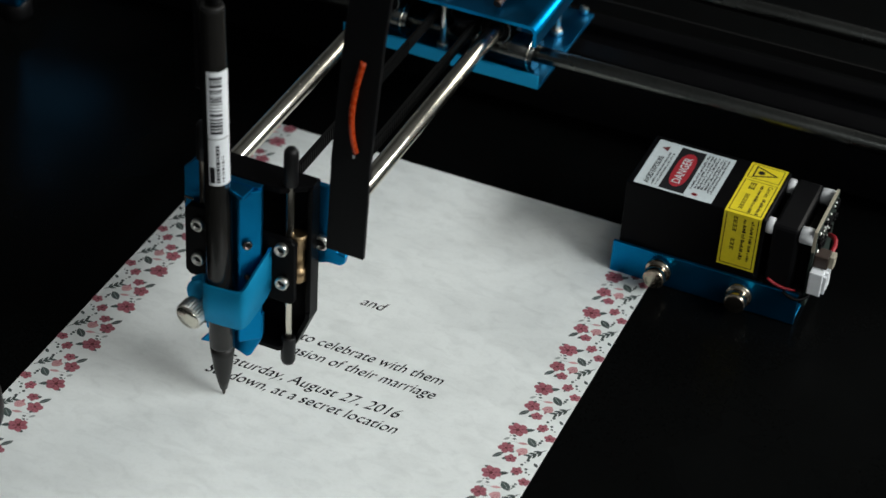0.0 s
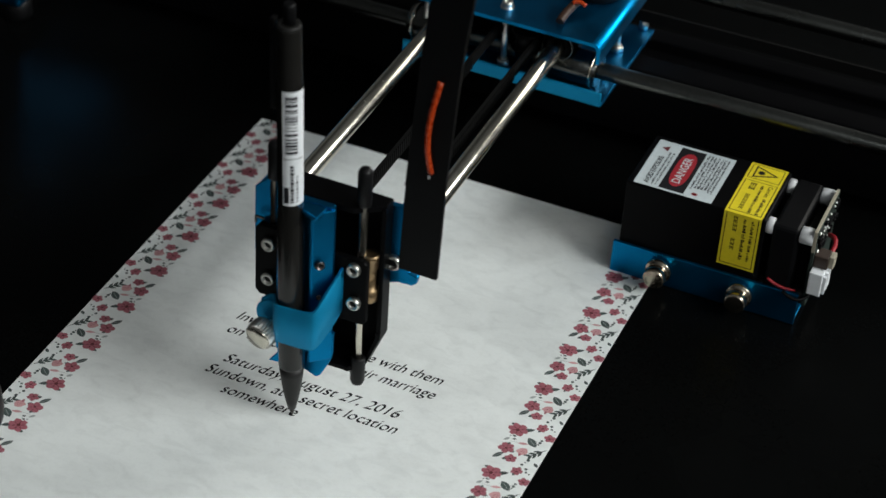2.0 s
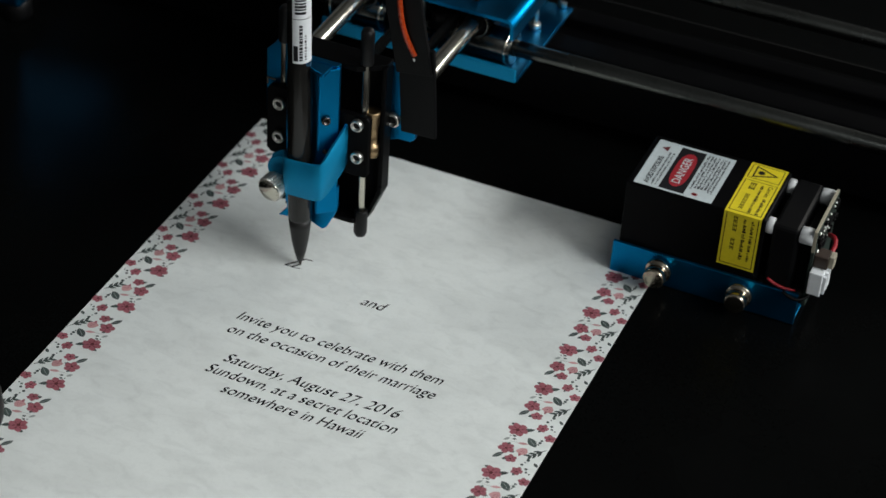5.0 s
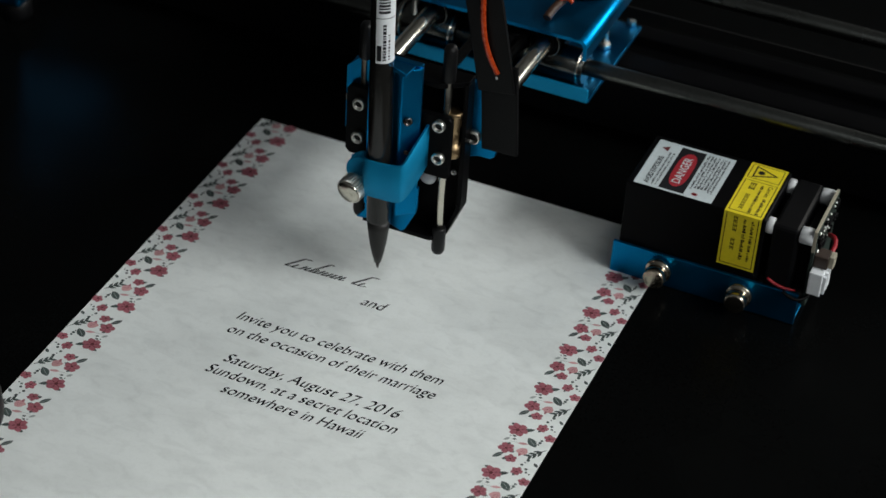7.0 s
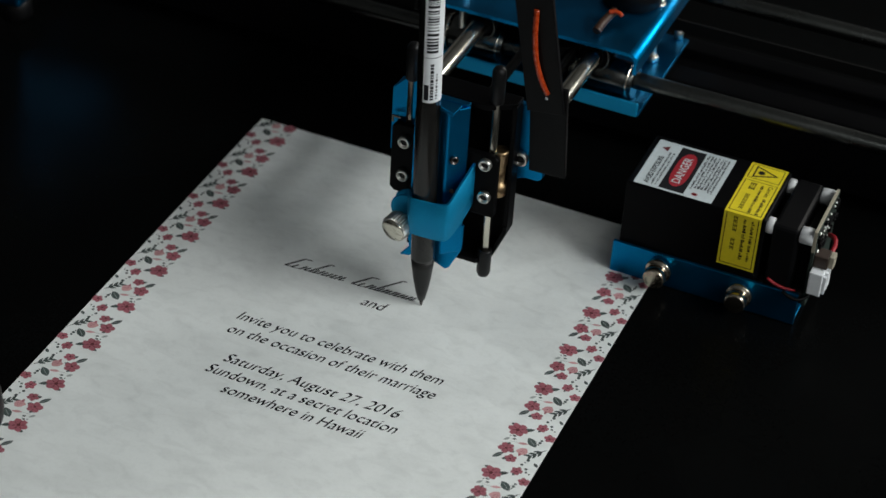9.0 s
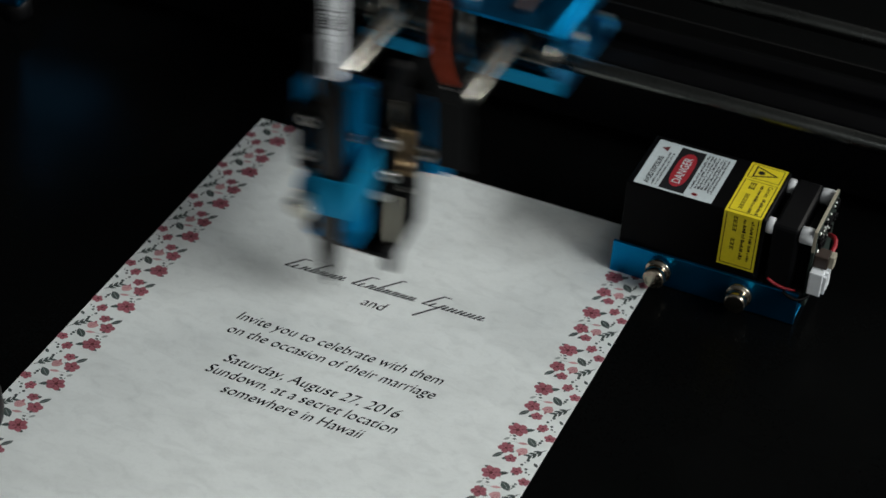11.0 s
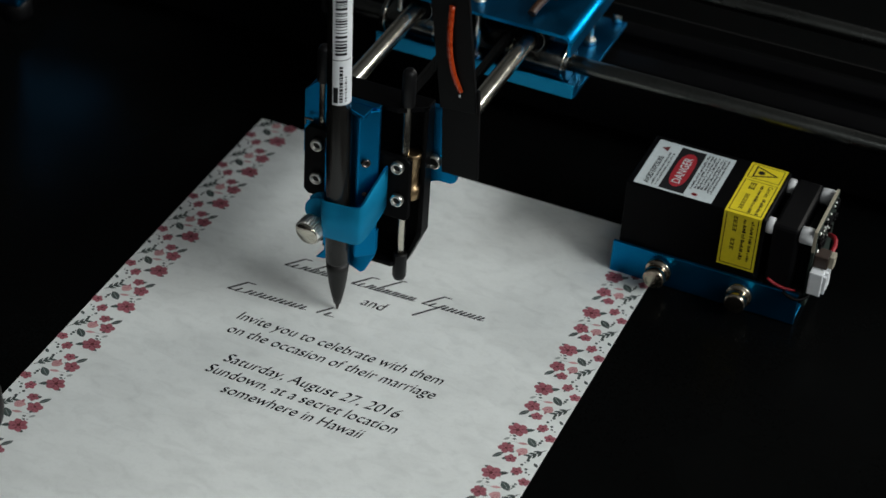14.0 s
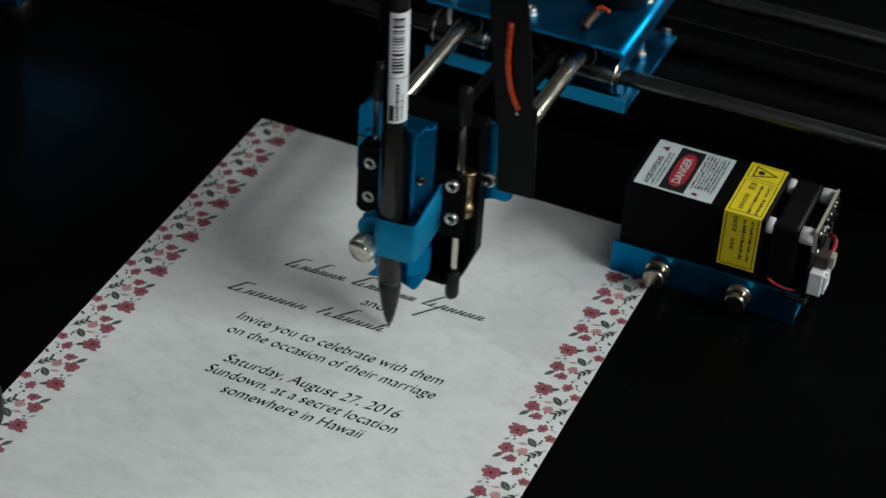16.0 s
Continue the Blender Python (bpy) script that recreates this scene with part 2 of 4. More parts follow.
structure("wall_east", merge(box(2000, 2100, -1150, 2000, -750, 1040), box(2000, 2100, -1150, 2000, 1440, 2350),
                             box(2000, 2100, -1150, -920, 1040, 1440), box(2000, 2100, 680, 2000, 1040, 1440)), WALL, "grey painted wall with an opening for a light", "wall")

table = thing("table", "large black satin table under the plotter", "table")
part("tabletop", box(-700, 1000, -900, 900, -30.4, -0.4, 2.0), TABLE, table)
for lx in (-650, 950):
    for ly in (-850, 850):
        part("leg", box(lx - 25, lx + 25, ly - 25, ly + 25, -750, -30.4, 2.0), BLACK_METAL, table)

# ---- the printed invitation ----
invitation = thing("invitation", "white mottled invitation sheet with flowered borders, half written", "paper")
part("sheet", box(0, 210, -297, 0, -0.4, 0), PAPER, invitation)

PERIOD, BORDER_X, LEFT_Y, RIGHT_Y = 28.24, 15.57, -240.18, -38.41
Z_PRINT = 0.03


def blossom(r, petals, seed, squash=0.8):
    rnd = random.Random(seed)
    bm = bmesh.new()
    n = petals * 8
    ring = []
    for i in range(n):
        a = 2 * math.pi * i / n
        k = 0.70 + 0.30 * abs(math.cos(petals * a / 2)) ** 0.8 + rnd.uniform(-0.06, 0.06)
        ring.append(bm.verts.new((r * k * math.cos(a), r * k * squash * math.sin(a), 0)))
    c = bm.verts.new((0, 0, 0))
    for i in range(n):
        bm.faces.new((c, ring[i], ring[(i + 1) % n]))
    return bm


def leaf(length, width, turn=0.0, n=8, z=0.0):
    bm = bmesh.new()
    top = [(length * (i / n - 0.5), width / 2 * math.sin(math.pi * i / n) ** 0.8) for i in range(n + 1)]
    low = [(x, -y) for x, y in top[1:-1]][::-1]
    ca, sa = math.cos(radians(turn)), math.sin(radians(turn))
    bm.faces.new([bm.verts.new((x * ca - y * sa, x * sa + y * ca, z)) for x, y in (low[::-1] and top + low)][::-1])
    return bm


def disc(r, x=0.0, y=0.0, z=0.0, n=10):
    bm = bmesh.new()
    bm.faces.new([bm.verts.new((x + r * math.cos(2 * math.pi * i / n), y + r * math.sin(2 * math.pi * i / n), z)) for i in range(n)])
    return bm


def shifted(bm, x, y, z=0.0, turn=0.0):
    bmesh.ops.transform(bm, matrix=Matrix.Translation((x, y, z)) @ Matrix.Rotation(radians(turn), 4, "Z"), verts=bm.verts[:])
    return bm


def two_tone(name, bm_a, mat_a, bm_b, mat_b):
    na = len(bm_a.faces)
    me = mesh_of(name, merge(bm_a, bm_b), [mat_a, mat_b])
    for p in me.polygons:
        p.material_index = 0 if p.index < na else 1
    return me


def sprig_mesh():
    bms = [leaf(9.5, 0.7, 40)]
    for k in range(3):
        for s in (-1, 1):
            q = -2.0 + 2.4 * k
            b = leaf(3.6, 1.15, 40 + 32 * s)
            bms.append(shifted(b, q * math.cos(radians(40)) + 1.5 * math.cos(radians(40 + 32 * s)), q * math.sin(radians(40)) + 1.5 * math.sin(radians(40 + 32 * s))))
    return merge(*bms)


def dots_mesh():
    return merge(*[disc(r, x, y) for x, y, r in ((-11.1, 2.0, .6), (-10.9, 3.5, .7), (-10.7, 4.8, .4), (-10.5, 15.2, .75), (-9.1, 18.6, .65), (-9.9, 16.9, .35), (-12.3, 22.1, .55), (-11.6, 20.4, .65), (-13.8, 22.7, .4), (1.4, 4.6, .35))])


def flower_mesh(r, petals, seed, squash, eye):
    """Lobed blossom with a dark eye and short dark rays between the petals."""
    dark = [disc(eye, 0.1, 0.2, .02)]
    for k in range(petals):
        a = 2 * math.pi * (k + 0.5) / petals
        dark.append(shifted(leaf(r * 0.42, r * 0.09, 0), r * 0.42 * math.cos(a), r * 0.42 * squash * math.sin(a), .015, math.degrees(a)))
    return two_tone("flower", blossom(r, petals, seed, squash), PETAL, merge(*dark), PETAL_DARK)


BIG = flower_mesh(4.3, 6, 3, 0.92, 0.85)
MEDIUM = flower_mesh(3.4, 5, 5, 0.95, 0.6)
SMALL = flower_mesh(2.6, 5, 8, 0.92, 0.45)
HALF = flower_mesh(2.5, 5, 9, 0.95, 0.5)
BUD = two_tone("bud", merge(leaf(4.9, 4.3, 70), shifted(leaf(3.8, 2.4, 20), 0.9, 0.2, .005)), PINK, merge(shifted(leaf(2.0, 1.0, 90), 0.4, 2.3, .02), shifted(leaf(2.6, 0.25, 60), 0.3, -0.1, .02), shifted(leaf(2.2, 0.2, 95), -0.7, 0.2, .02)), PETAL)
LONG_BUD = two_tone("bud", leaf(4.4, 1.35, 16), PINK, shifted(leaf(5.0, 0.2, 8), 3.6, 0.6, -.005), GREY)
OVAL = two_tone("leaf", leaf(6.3, 3.5, -41), GREEN, leaf(5.4, 0.22, -41, 8, .015), GREY)
SHORT_LEAF = mesh_of("leaf", leaf(2.7, 1.5, 0), GREEN)
TINY_LEAF = mesh_of("leaf", leaf(1.7, 1.0, 0), GREEN)
SIDE_LEAF = mesh_of("leaf", leaf(5.4, 2.0, 0), GREEN)
LONG_LEAF = two_tone("leaf", leaf(5.7, 2.1, 0), GREEN, leaf(5.2, 0.2, 0, 8, .015), GREY)
PALE_LEAF = mesh_of("leaf", leaf(3.0, 1.3, 0), GREY)
SPRIG = mesh_of("sprig", sprig_mesh(), GREEN)
DOTS = mesh_of("dots", dots_mesh(), GREEN)
# motif, offset from the big flower, turn, height step
MOTIFS = [(BIG, 0, 0, 0, .03), (SIDE_LEAF, -4.0, -1.5, 33, .01), (SHORT_LEAF, 2.6, -2.5, -8, .01), (TINY_LEAF, -0.1, 4.1, -4, .01), (TINY_LEAF, -0.8, 5.8, 14, .01), (PALE_LEAF, 2.1, 7.0, 49, 0),
          (LONG_BUD, -4.9, 6.9, 0, 0), (OVAL, -8.0, 4.7, 0, 0), (MEDIUM, 0.1, 12.1, 20, .03), (SHORT_LEAF, -2.5, 13.2, 12, .01), (TINY_LEAF, 2.6, 12.0, 30, .01), (SHORT_LEAF, 0.3, 9.6, 70, .01),
          (LONG_LEAF, 1.7, 17.3, 54, 0), (BUD, -6.5, 11.3, 0, 0), (SMALL, -3.8, 17.2, 0, .03), (SHORT_LEAF, -1.6, 18.1, 40, .01), (SPRIG, -12.2, 9.8, 12, 0), (DOTS, 0, 0, 0, 0),
          (SMALL, -8.7, 23.0, 40, .03), (TINY_LEAF, -8.2, 25.3, 72, .01), (TINY_LEAF, -9.0, 20.9, 77, .01), (HALF, -13.6, 27.6, 0, .03), (SHORT_LEAF, -14.3, 16.6, -42, .01)]


def motif_inside(x, y, mesh):
    r = 0.6 if mesh is DOTS else 1.2
    return r < x < 210 - r and -296 < y < -1.0


for side in (0, 1):
    for k in range(-3, 13):
        for me, dx, dy, turn, dz in MOTIFS:
            if side == 0:
                x, y, a = BORDER_X + dx, LEFT_Y + k * PERIOD + dy, turn
            else:
                x, y, a = 210 - BORDER_X - dx, RIGHT_Y - k * PERIOD - dy, turn + 180
            if me is DOTS and not (-292 < y < -26 if side == 0 else -270 < y < -4):
                continue
            if motif_inside(x, y, me):
                place(part(me.name.split(".")[0], me, None, invitation), x, y, Z_PRINT + dz, a)

# printed and already written lines, in the machine's italic hand
for words, x, y, width in (("and", 102.9, -107.6, 11.6), ("Invite you to celebrate with them", 60.3, -140.7, 95.4), ("on the occasion of their marriage", 60.8, -150.3, 95.6),
                           ("Saturday, August 27, 2016", 68.4, -167.8, 80.0), ("Sundown, at a secret location", 64.8, -176.8, 86.4)):
    write(invitation, words, (x, y, Z_PRINT), width, 5.7, INK, shear=0.30, weight=-0.016, nib=0.078)


# the last line is written letter by letter: each letter surfaces as the pen reaches it
INK_PARTS = []
LAST = "somewhere in Hawaii"
LAST_TIMES = [0.12, 0.22, 0.46, 0.64, 0.86, 1.2, 1.42, 1.6, 1.85, 2.05, 2.25, 2.48, 2.85, 3.22, 3.5, 3.85, 4.05]
ref = extent(text_mesh("|", 0.28))
full = extent(text_mesh(LAST, 0.28))
for i, ch in enumerate(LAST):
    if ch == " ":
        continue
    me = text_mesh(ch, 0.28, -0.016, 0.078)
    shift = extent(text_mesh(LAST[:i] + "|", 0.28))[1] - ref[1]
    k = 63.6 / (full[1] - full[0])
    for w in me.vertices:
        w.co = Vector(((w.co.x + shift) * k, w.co.y / 0.69 * 5.7, w.co.z)) * MM
    me.materials.clear()
    me.materials.append(INK)
    ob = part("letter", me, None, invitation)
    INK_PARTS.append((ob, 76.3, -185.6, LAST_TIMES[len(INK_PARTS)]))

# the two handwritten lines are kept as plain slanted bars
# start, end, baseline at both, stroke heights, which stroke goes below the line, seconds at which each stroke is done
WRITTEN = [(61.8, 89.4, -98.0, -96.6, (8.0, 3.3, 8.6, 3.4, 3.2, 3.4), None, (4.9, 5.2, 5.6, 5.9, 6.2, 6.5)),
           (93.4, 122.6, -96.5, -95.4, (8.4, 3.6, 11.6, 3.4, 3.4, 3.2, 3.3), None, (6.85, 7.15, 7.45, 8.0, 8.3, 8.55, 8.75)),
           (126.4, 154.4, -95.0, -94.2, (8.8, 3.6, 3.2, 3.3, 3.2, 3.4), 1, (9.1, 9.5, 9.8, 10.1, 10.4, 10.7)),
           (47.3, 83.6, -124.2, -122.4, (7.8, 3.4, 3.6, 3.2, 3.4, 3.3, 3.4), None, (11.48, 12.0, 12.25, 12.55, 13.0, 13.35, 13.7)),
           (88.8, 118.8, -121.6, -120.8, (6.6, 9.6, 3.4, 3.4, 3.3, 6.0), None, (13.98, 14.6, 15.0, 15.25, 15.55, 15.9))]


def stroke(bm, a, b, w):
    """Flat bar from a to b, a little thinner at its ends."""
    a, b = Vector(a), Vector(b)
    d = (b - a).normalized()
    n_ = Vector((-d.y, d.x)) * (w / 2)
    e = d * min(0.5, (b - a).length * 0.3)
    pts = [a - n_ * 0.4, a + e - n_, b - e - n_, b - n_ * 0.4, b + n_ * 0.4, b - e + n_, a + e + n_, a + n_ * 0.4]
    bm.faces.new([bm.verts.new((p.x, p.y, 0)) for p in pts])


for x0, x1, y0, y1, heights, deep, seconds in WRITTEN:
    wide = [1.7 if i == 0 else 1.0 for i in range(len(heights))]
    at_ = 0.0
    for i, tall in enumerate(heights):
        k = at_ / sum(wide)
        step = wide[i] / sum(wide) * (x1 - x0)
        at_ += wide[i]
        s, y = x0 + k * (x1 - x0), y0 + k * (y1 - y0)
        drop = -9.5 if i == deep else 0.0
        bm = bmesh.new()
        low = min(tall, 3.2)
        stroke(bm, (0.8 * drop, drop), (0.8 * tall, tall), 1.0)
        stroke(bm, (0.45 * step, 0.1), (0.45 * step + 0.8 * low, low), 0.95)
        stroke(bm, (0.45 * step, 0.1), (step + 0.6, 0.9), 0.5)
        if tall > 7:
            stroke(bm, (0.8 * tall - 0.4, tall), (0.8 * tall + 0.5 * step, tall + 0.2), 0.7)
            stroke(bm, (0.3, 0.25), (0.5 * step, 0.5), 0.6)
        INK_PARTS.append((part("writing_bar", bm, PEN_INK, invitation), s, y, seconds[i]))

# ---- the laser module that holds the sheet down ----
laser = thing("laser_module", "black laser module with warning labels on a blue bracket", "laser module", (0, 0, 0))
BX0, BX1, BY0, BY1, BZ0, BZ1 = 192.5, 255.5, -31.6, 8.4, 8.0, 47.6


part("body", box(BX0, BX1, BY0, BY1, BZ0, BZ1, 0.8), BLACK_METAL, laser, "black anodised heatsink body")
bracket = part("bracket", merge(prism([(-33.8, 0), (-32.2, 0), (-32.2, 1.6), (10.0, 1.6), (10.0, 0), (11.6, 0), (11.6, 15), (10.0, 15), (10.0, 3.2), (-32.2, 3.2), (-32.2, 16.2), (-33.8, 16.2)], "x", 190.6, 275.2, 0.25)),
               BLUE, laser, "blue anodised channel bracket")
for sx in (205, 262):
    part("spacer", box(sx - 6, sx + 6, -25, 2, 3.2, 8.0), BLACK_PLASTIC, laser)
for kx in (211.5, 248.5):
    kn = part("thumb_screw", lathe([(2.2, -0.5), (2.4, 0.4), (5.6, 0.7), (5.9, 1.2), (5.9, 2.8), (5.4, 3.3), (4.2, 3.5), (4.4, 4.2), (4.9, 4.6), (4.9, 8.4), (4.5, 9.2), (4.2, 9.3), (0.3, 9.5)], (kx + 1.6, -33.8, 8.6), (0, -1, 0), 32), NICKEL, bracket, "round nickel thumb screw")
# warning labels
danger = part("warning_label", sheet([(195.3, -30.9), (230.7, -30.9), (230.7, 5.6), (195.3, 5.6)], BZ1 + 0.08), FOIL, laser, "pale silvery danger label with a red oval")
LZ = BZ1 + 0.14
part("danger_panel", sheet([(206.2, -29.6), (217.6, -29.6), (217.6, 4.0), (206.2, 4.0)], LZ), INK, danger)
oval = bmesh.new()
oval.faces.new([oval.verts.new((211.9 + 4.0 * math.cos(a), -12.8 + 13.4 * math.copysign(abs(math.sin(a)) ** 0.6, math.sin(a)), LZ + 0.05)) for a in [2 * math.pi * i / 40 for i in range(40)]])
part("danger_oval", oval, DANGER_RED, danger)
write(danger, "DANGER", (213.6, -23.4, LZ + 0.1), 20.6, 3.7, FOIL, (0, 1, 0), (-1, 0, 0), weight=0.01)
write(danger, "AVOID EXPOSURE", (201.3, -29.0, LZ), 22.0, 2.3, INK, (0, 1, 0), (-1, 0, 0), weight=0.03)
rnd = random.Random(4)


def print_lines(n, length, pitch, h, start=0.0):
    spans = []
    for i in range(n):
        s = start + rnd.uniform(0, 1.5)
        while s < length:
            w = rnd.uniform(0.35, 1.0)
            spans.append((s, min(w, length - s), -i * pitch + rnd.uniform(-0.1, 0.1), h * rnd.uniform(0.8, 1.5)))
            s += w + rnd.choice((0.25, 0.3, 0.35, 0.8))
    return spans


bars(danger, print_lines(2, 27, 1.6, 0.7), (203.2, -29.2, LZ), (0, 1, 0), (-1, 0, 0), INK)
bars(danger, print_lines(7, 28, 1.5, 0.75), (219.6, -24.5, LZ), (0, 1, 0), (-1, 0, 0), INK)
tri = bmesh.new()
tri.faces.new([tri.verts.new(c) for c in ((201.2, -2.2, LZ), (201.4, 2.0, LZ), (198.0, 0.0, LZ))])
part("triangle", tri, PETAL_DARK, danger)
bars(danger, [(0, 2.0, 0, 1.6), (0.5, 1.0, -0.6, 2.8)], (222.8, -28.6, LZ), (0, 1, 0), (-1, 0, 0), DANGER_RED, "emblem")

caution = part("caution_label", merge(prism([(BY0 - 0.64, 19.8), (BY0 - 0.56, 19.8), (BY0 - 0.56, BZ1 + 0.06), (8.0, BZ1 + 0.06), (8.0, BZ1 + 0.14), (BY0 - 0.64, BZ1 + 0.14)], "x", 237.2, 253.8)), YELLOW, laser, "yellow caution label folded over the edge")
CZ, CY = BZ1 + 0.2, BY0 - 0.7
for a, b in (((238.2, -30.5), (252.8, -5.6)), ((238.2, -4.0), (252.8, 7.0))):
    (x0, y0), (x1, y1) = a, b
    fr = [(x0, y0, x1, y0 + .35), (x0, y1 - .35, x1, y1), (x0, y0, x0 + .35, y1), (x1 - .35, y0, x1, y1)]
    part("border_line", merge(*[sheet([(p, q), (r, q), (r, s), (p, s)], CZ) for p, q, r, s in fr]), INK, caution)
triangle = bmesh.new()
o_ = [triangle.verts.new(c) for c in ((240.2, -3.2, CZ), (240.2, 6.2, CZ), (251.2, 1.5, CZ))]
i_ = [triangle.verts.new(c) for c in ((240.9, -2.0, CZ), (240.9, 5.0, CZ), (249.2, 1.5, CZ))]
for k in range(3):
    triangle.faces.new((o_[k], o_[(k + 1) % 3], i_[(k + 1) % 3], i_[k]))
part("warning_triangle", triangle, INK, caution)
part("burst", shifted(blossom(1.7, 8, 2, 1.0), 243.4, 1.5, CZ), INK, caution)
write(caution, "Caution", (249.3, -6.8, CZ), 8.6, 1.9, INK, (0, -1, 0), (1, 0, 0), weight=0.01)


def square_marks(n, size, pitch):
    """Small blocks of crossing bars, as dense square signs show from afar."""
    spans = []
    for i in range(n):
        a = i * pitch
        spans += [(a, size, 0, size * 0.2), (a, size, size * 0.42, size * 0.16), (a, size, size * 0.82, size * 0.18), (a + size * rnd.uniform(0.1, 0.6), size * 0.22, 0, size)]
    return spans


bars(caution, print_lines(1, 14, 2.0, 1.1), (249.6, -16, CZ), (0, -1, 0), (1, 0, 0), INK)
bars(caution, print_lines(1, 23, 2.0, 1.1), (246.2, -7, CZ), (0, -1, 0), (1, 0, 0), INK)
bars(caution, square_marks(2, 2.6, 3.0), (241.4, -7, CZ), (0, -1, 0), (1, 0, 0), INK)
bars(caution, square_marks(6, 1.7, 2.1), (241.8, -16, CZ), (0, -1, 0), (1, 0, 0), INK)
bars(caution, print_lines(1, 22, 2.0, 1.1), (249.6, CY, 46.4), (0, 0, -1), (1, 0, 0), INK)
bars(caution, print_lines(1, 22, 2.0, 1.1), (246.2, CY, 46.4), (0, 0, -1), (1, 0, 0), INK)
bars(caution, square_marks(4, 1.7, 2.1), (241.8, CY, 46.4), (0, 0, -1), (1, 0, 0), INK)
bars(caution, square_marks(3, 1.7, 2.1), (241.8, CY, 34.6), (0, 0, -1), (1, 0, 0), INK)
fr = [(238.2, 20.8, 252.8, 21.2), (238.2, 20.8, 238.6, 47), (252.4, 20.8, 252.8, 47)]
bm = bmesh.new()
for p, q, r, s in fr:
    bm.faces.new([bm.verts.new(c) for c in ((p, CY, q), (r, CY, q), (r, CY, s), (p, CY, s))])
part("border_line", bm, INK, caution)
# cooling fan, stand-offs and driver board
part("fan", box(258.6, 270.4, BY0 + 0.3, BY1 - 0.3, 8, 46.6, 1.6), BLACK_PLASTIC, laser, "black square cooling fan")
for yy in (BY0 + 4.0, BY1 - 4.4):
    for zz in (12.4, 43.4):
        nylon, about = (NYLON, "white nylon spacer") if zz > 20 else (BLACK_PLASTIC, "black spacer")
        part("washer", rod((255.5, yy, zz), (258.6, yy, zz), 3.7), nylon, laser, about)
        part("standoff", rod((270.4, yy, zz), (276.4, yy, zz), 3.8), nylon, laser, about)
board = part("circuit_board", box(276.4, 278.0, BY0 + 1.0, BY1 - 4.0, 9, 48.4, 0.2), [BOARD], laser, "upright driver board")
part("board_edge", merge(box(276.5, 277.9, BY0 + 0.9, BY1 - 3.9, 48.4, 48.65), box(276.5, 277.9, BY0 + 0.7, BY0 + 1.0, 38, 48.4)), BOARD_EDGE, board)
rnd = random.Random(7)
for i in range(60):
    yy, zz = rnd.uniform(BY0 + 3, BY1 - 6), rnd.uniform(20 if i < 20 else 36, 47.0)
    if i % 3:
        part("solder_joint", lathe([(0.8, 0), (0.6, 0.6), (0.15, 1.0)], (278.0, yy, zz), (1, 0, 0), 8), SOLDER, board)
    else:
        s = rnd.uniform(0.9, 2.4)
        part("chip", box(278.0, 279.4, yy - s, yy + s, zz - s * 0.7, zz + s * 0.7, 0.15, 1), BLACK_PLASTIC, board)
plug = part("plug", merge(box(278.0, 284.0, -34.0, -24.5, 18.5, 30.0, 0.5), box(284.0, 285.5, -33.4, -32.0, 20, 29, 0.2), box(284.0, 285.5, -30.0, -28.5, 20, 29, 0.2), box(284.0, 285.5, -26.5, -25.0, 20, 29, 0.2)), LABEL, board, "white plastic plug socket")
part("connector", box(278.0, 284.2, -30.0, -23.0, 30.4, 36.4, 0.4), CHIP_BROWN, board, "brown connector")
part("plug", box(284.2, 286.6, -29.0, -24.0, 30.8, 36.8, 0.4), BOARD_EDGE, board, "small beige plug")
part("red_wire", tube(bend((279, -8, 33), (285.5, -14, 37), (283, -22, 33), 12), 1.1), WIRE_RED, laser, "red wire")
# black block added to darken the gap between fan and board
part("fan_hub", box(270.4, 276.4, BY0 + 8, BY1 - 2, 8, 40, 1.0), BLACK_PLASTIC, laser)
part("red_wire", tube(bend((260.5, -33.0, 20.0), (266, -33.6, 16.5), (273, -30.5, 16.0), 10), 0.7), WIRE_RED, laser, "red wire")
part("black_wire", tube(bend((268, -33.6, 16), (276, -36, 12), (279, -29, 15), 10), 0.8), BLACK_PLASTIC, laser)

# ---- fixed cross rails at the back ----
RAIL_Z = 60.0
rails = thing("rail_frame", "pair of grey steel guide rails with a belt, behind the sheet", "plotter frame")
rails.matrix_world = pose(0, -0.0038, 0, 0, 0, 0.8)
for ry in (28.6, 115.6):
    part("rail", rod((-142, ry, RAIL_Z), (480, ry, RAIL_Z), 3.9, 32), RAIL, rails, "dull steel guide rail")
part("belt", box(-142, 480, 83.2, 84.4, 57, 63), BELT, rails, "black toothed drive belt")
part("beam", prism([(62, 8), (102, 8), (102, 44), (91, 44), (91, 38), (76, 38), (76, 44), (62, 44)], "x", -142, 480, 0.8), BLACK_METAL, rails, "black aluminium channel beam")
for ex in (-164, 480):
    end = part("end_plate", box(ex, ex + 22, 17, 138, 13, 86, 2.0), BLUE, rails, "blue end plate")
    for fy in (32, 122):
        part("foot", lathe([(7.0, 0), (8.0, 1.0), (7.4, 13.0)], (ex + 11, fy, -0.4), (0, 0, 1), 24), RUBBER, end, "black rubber foot")

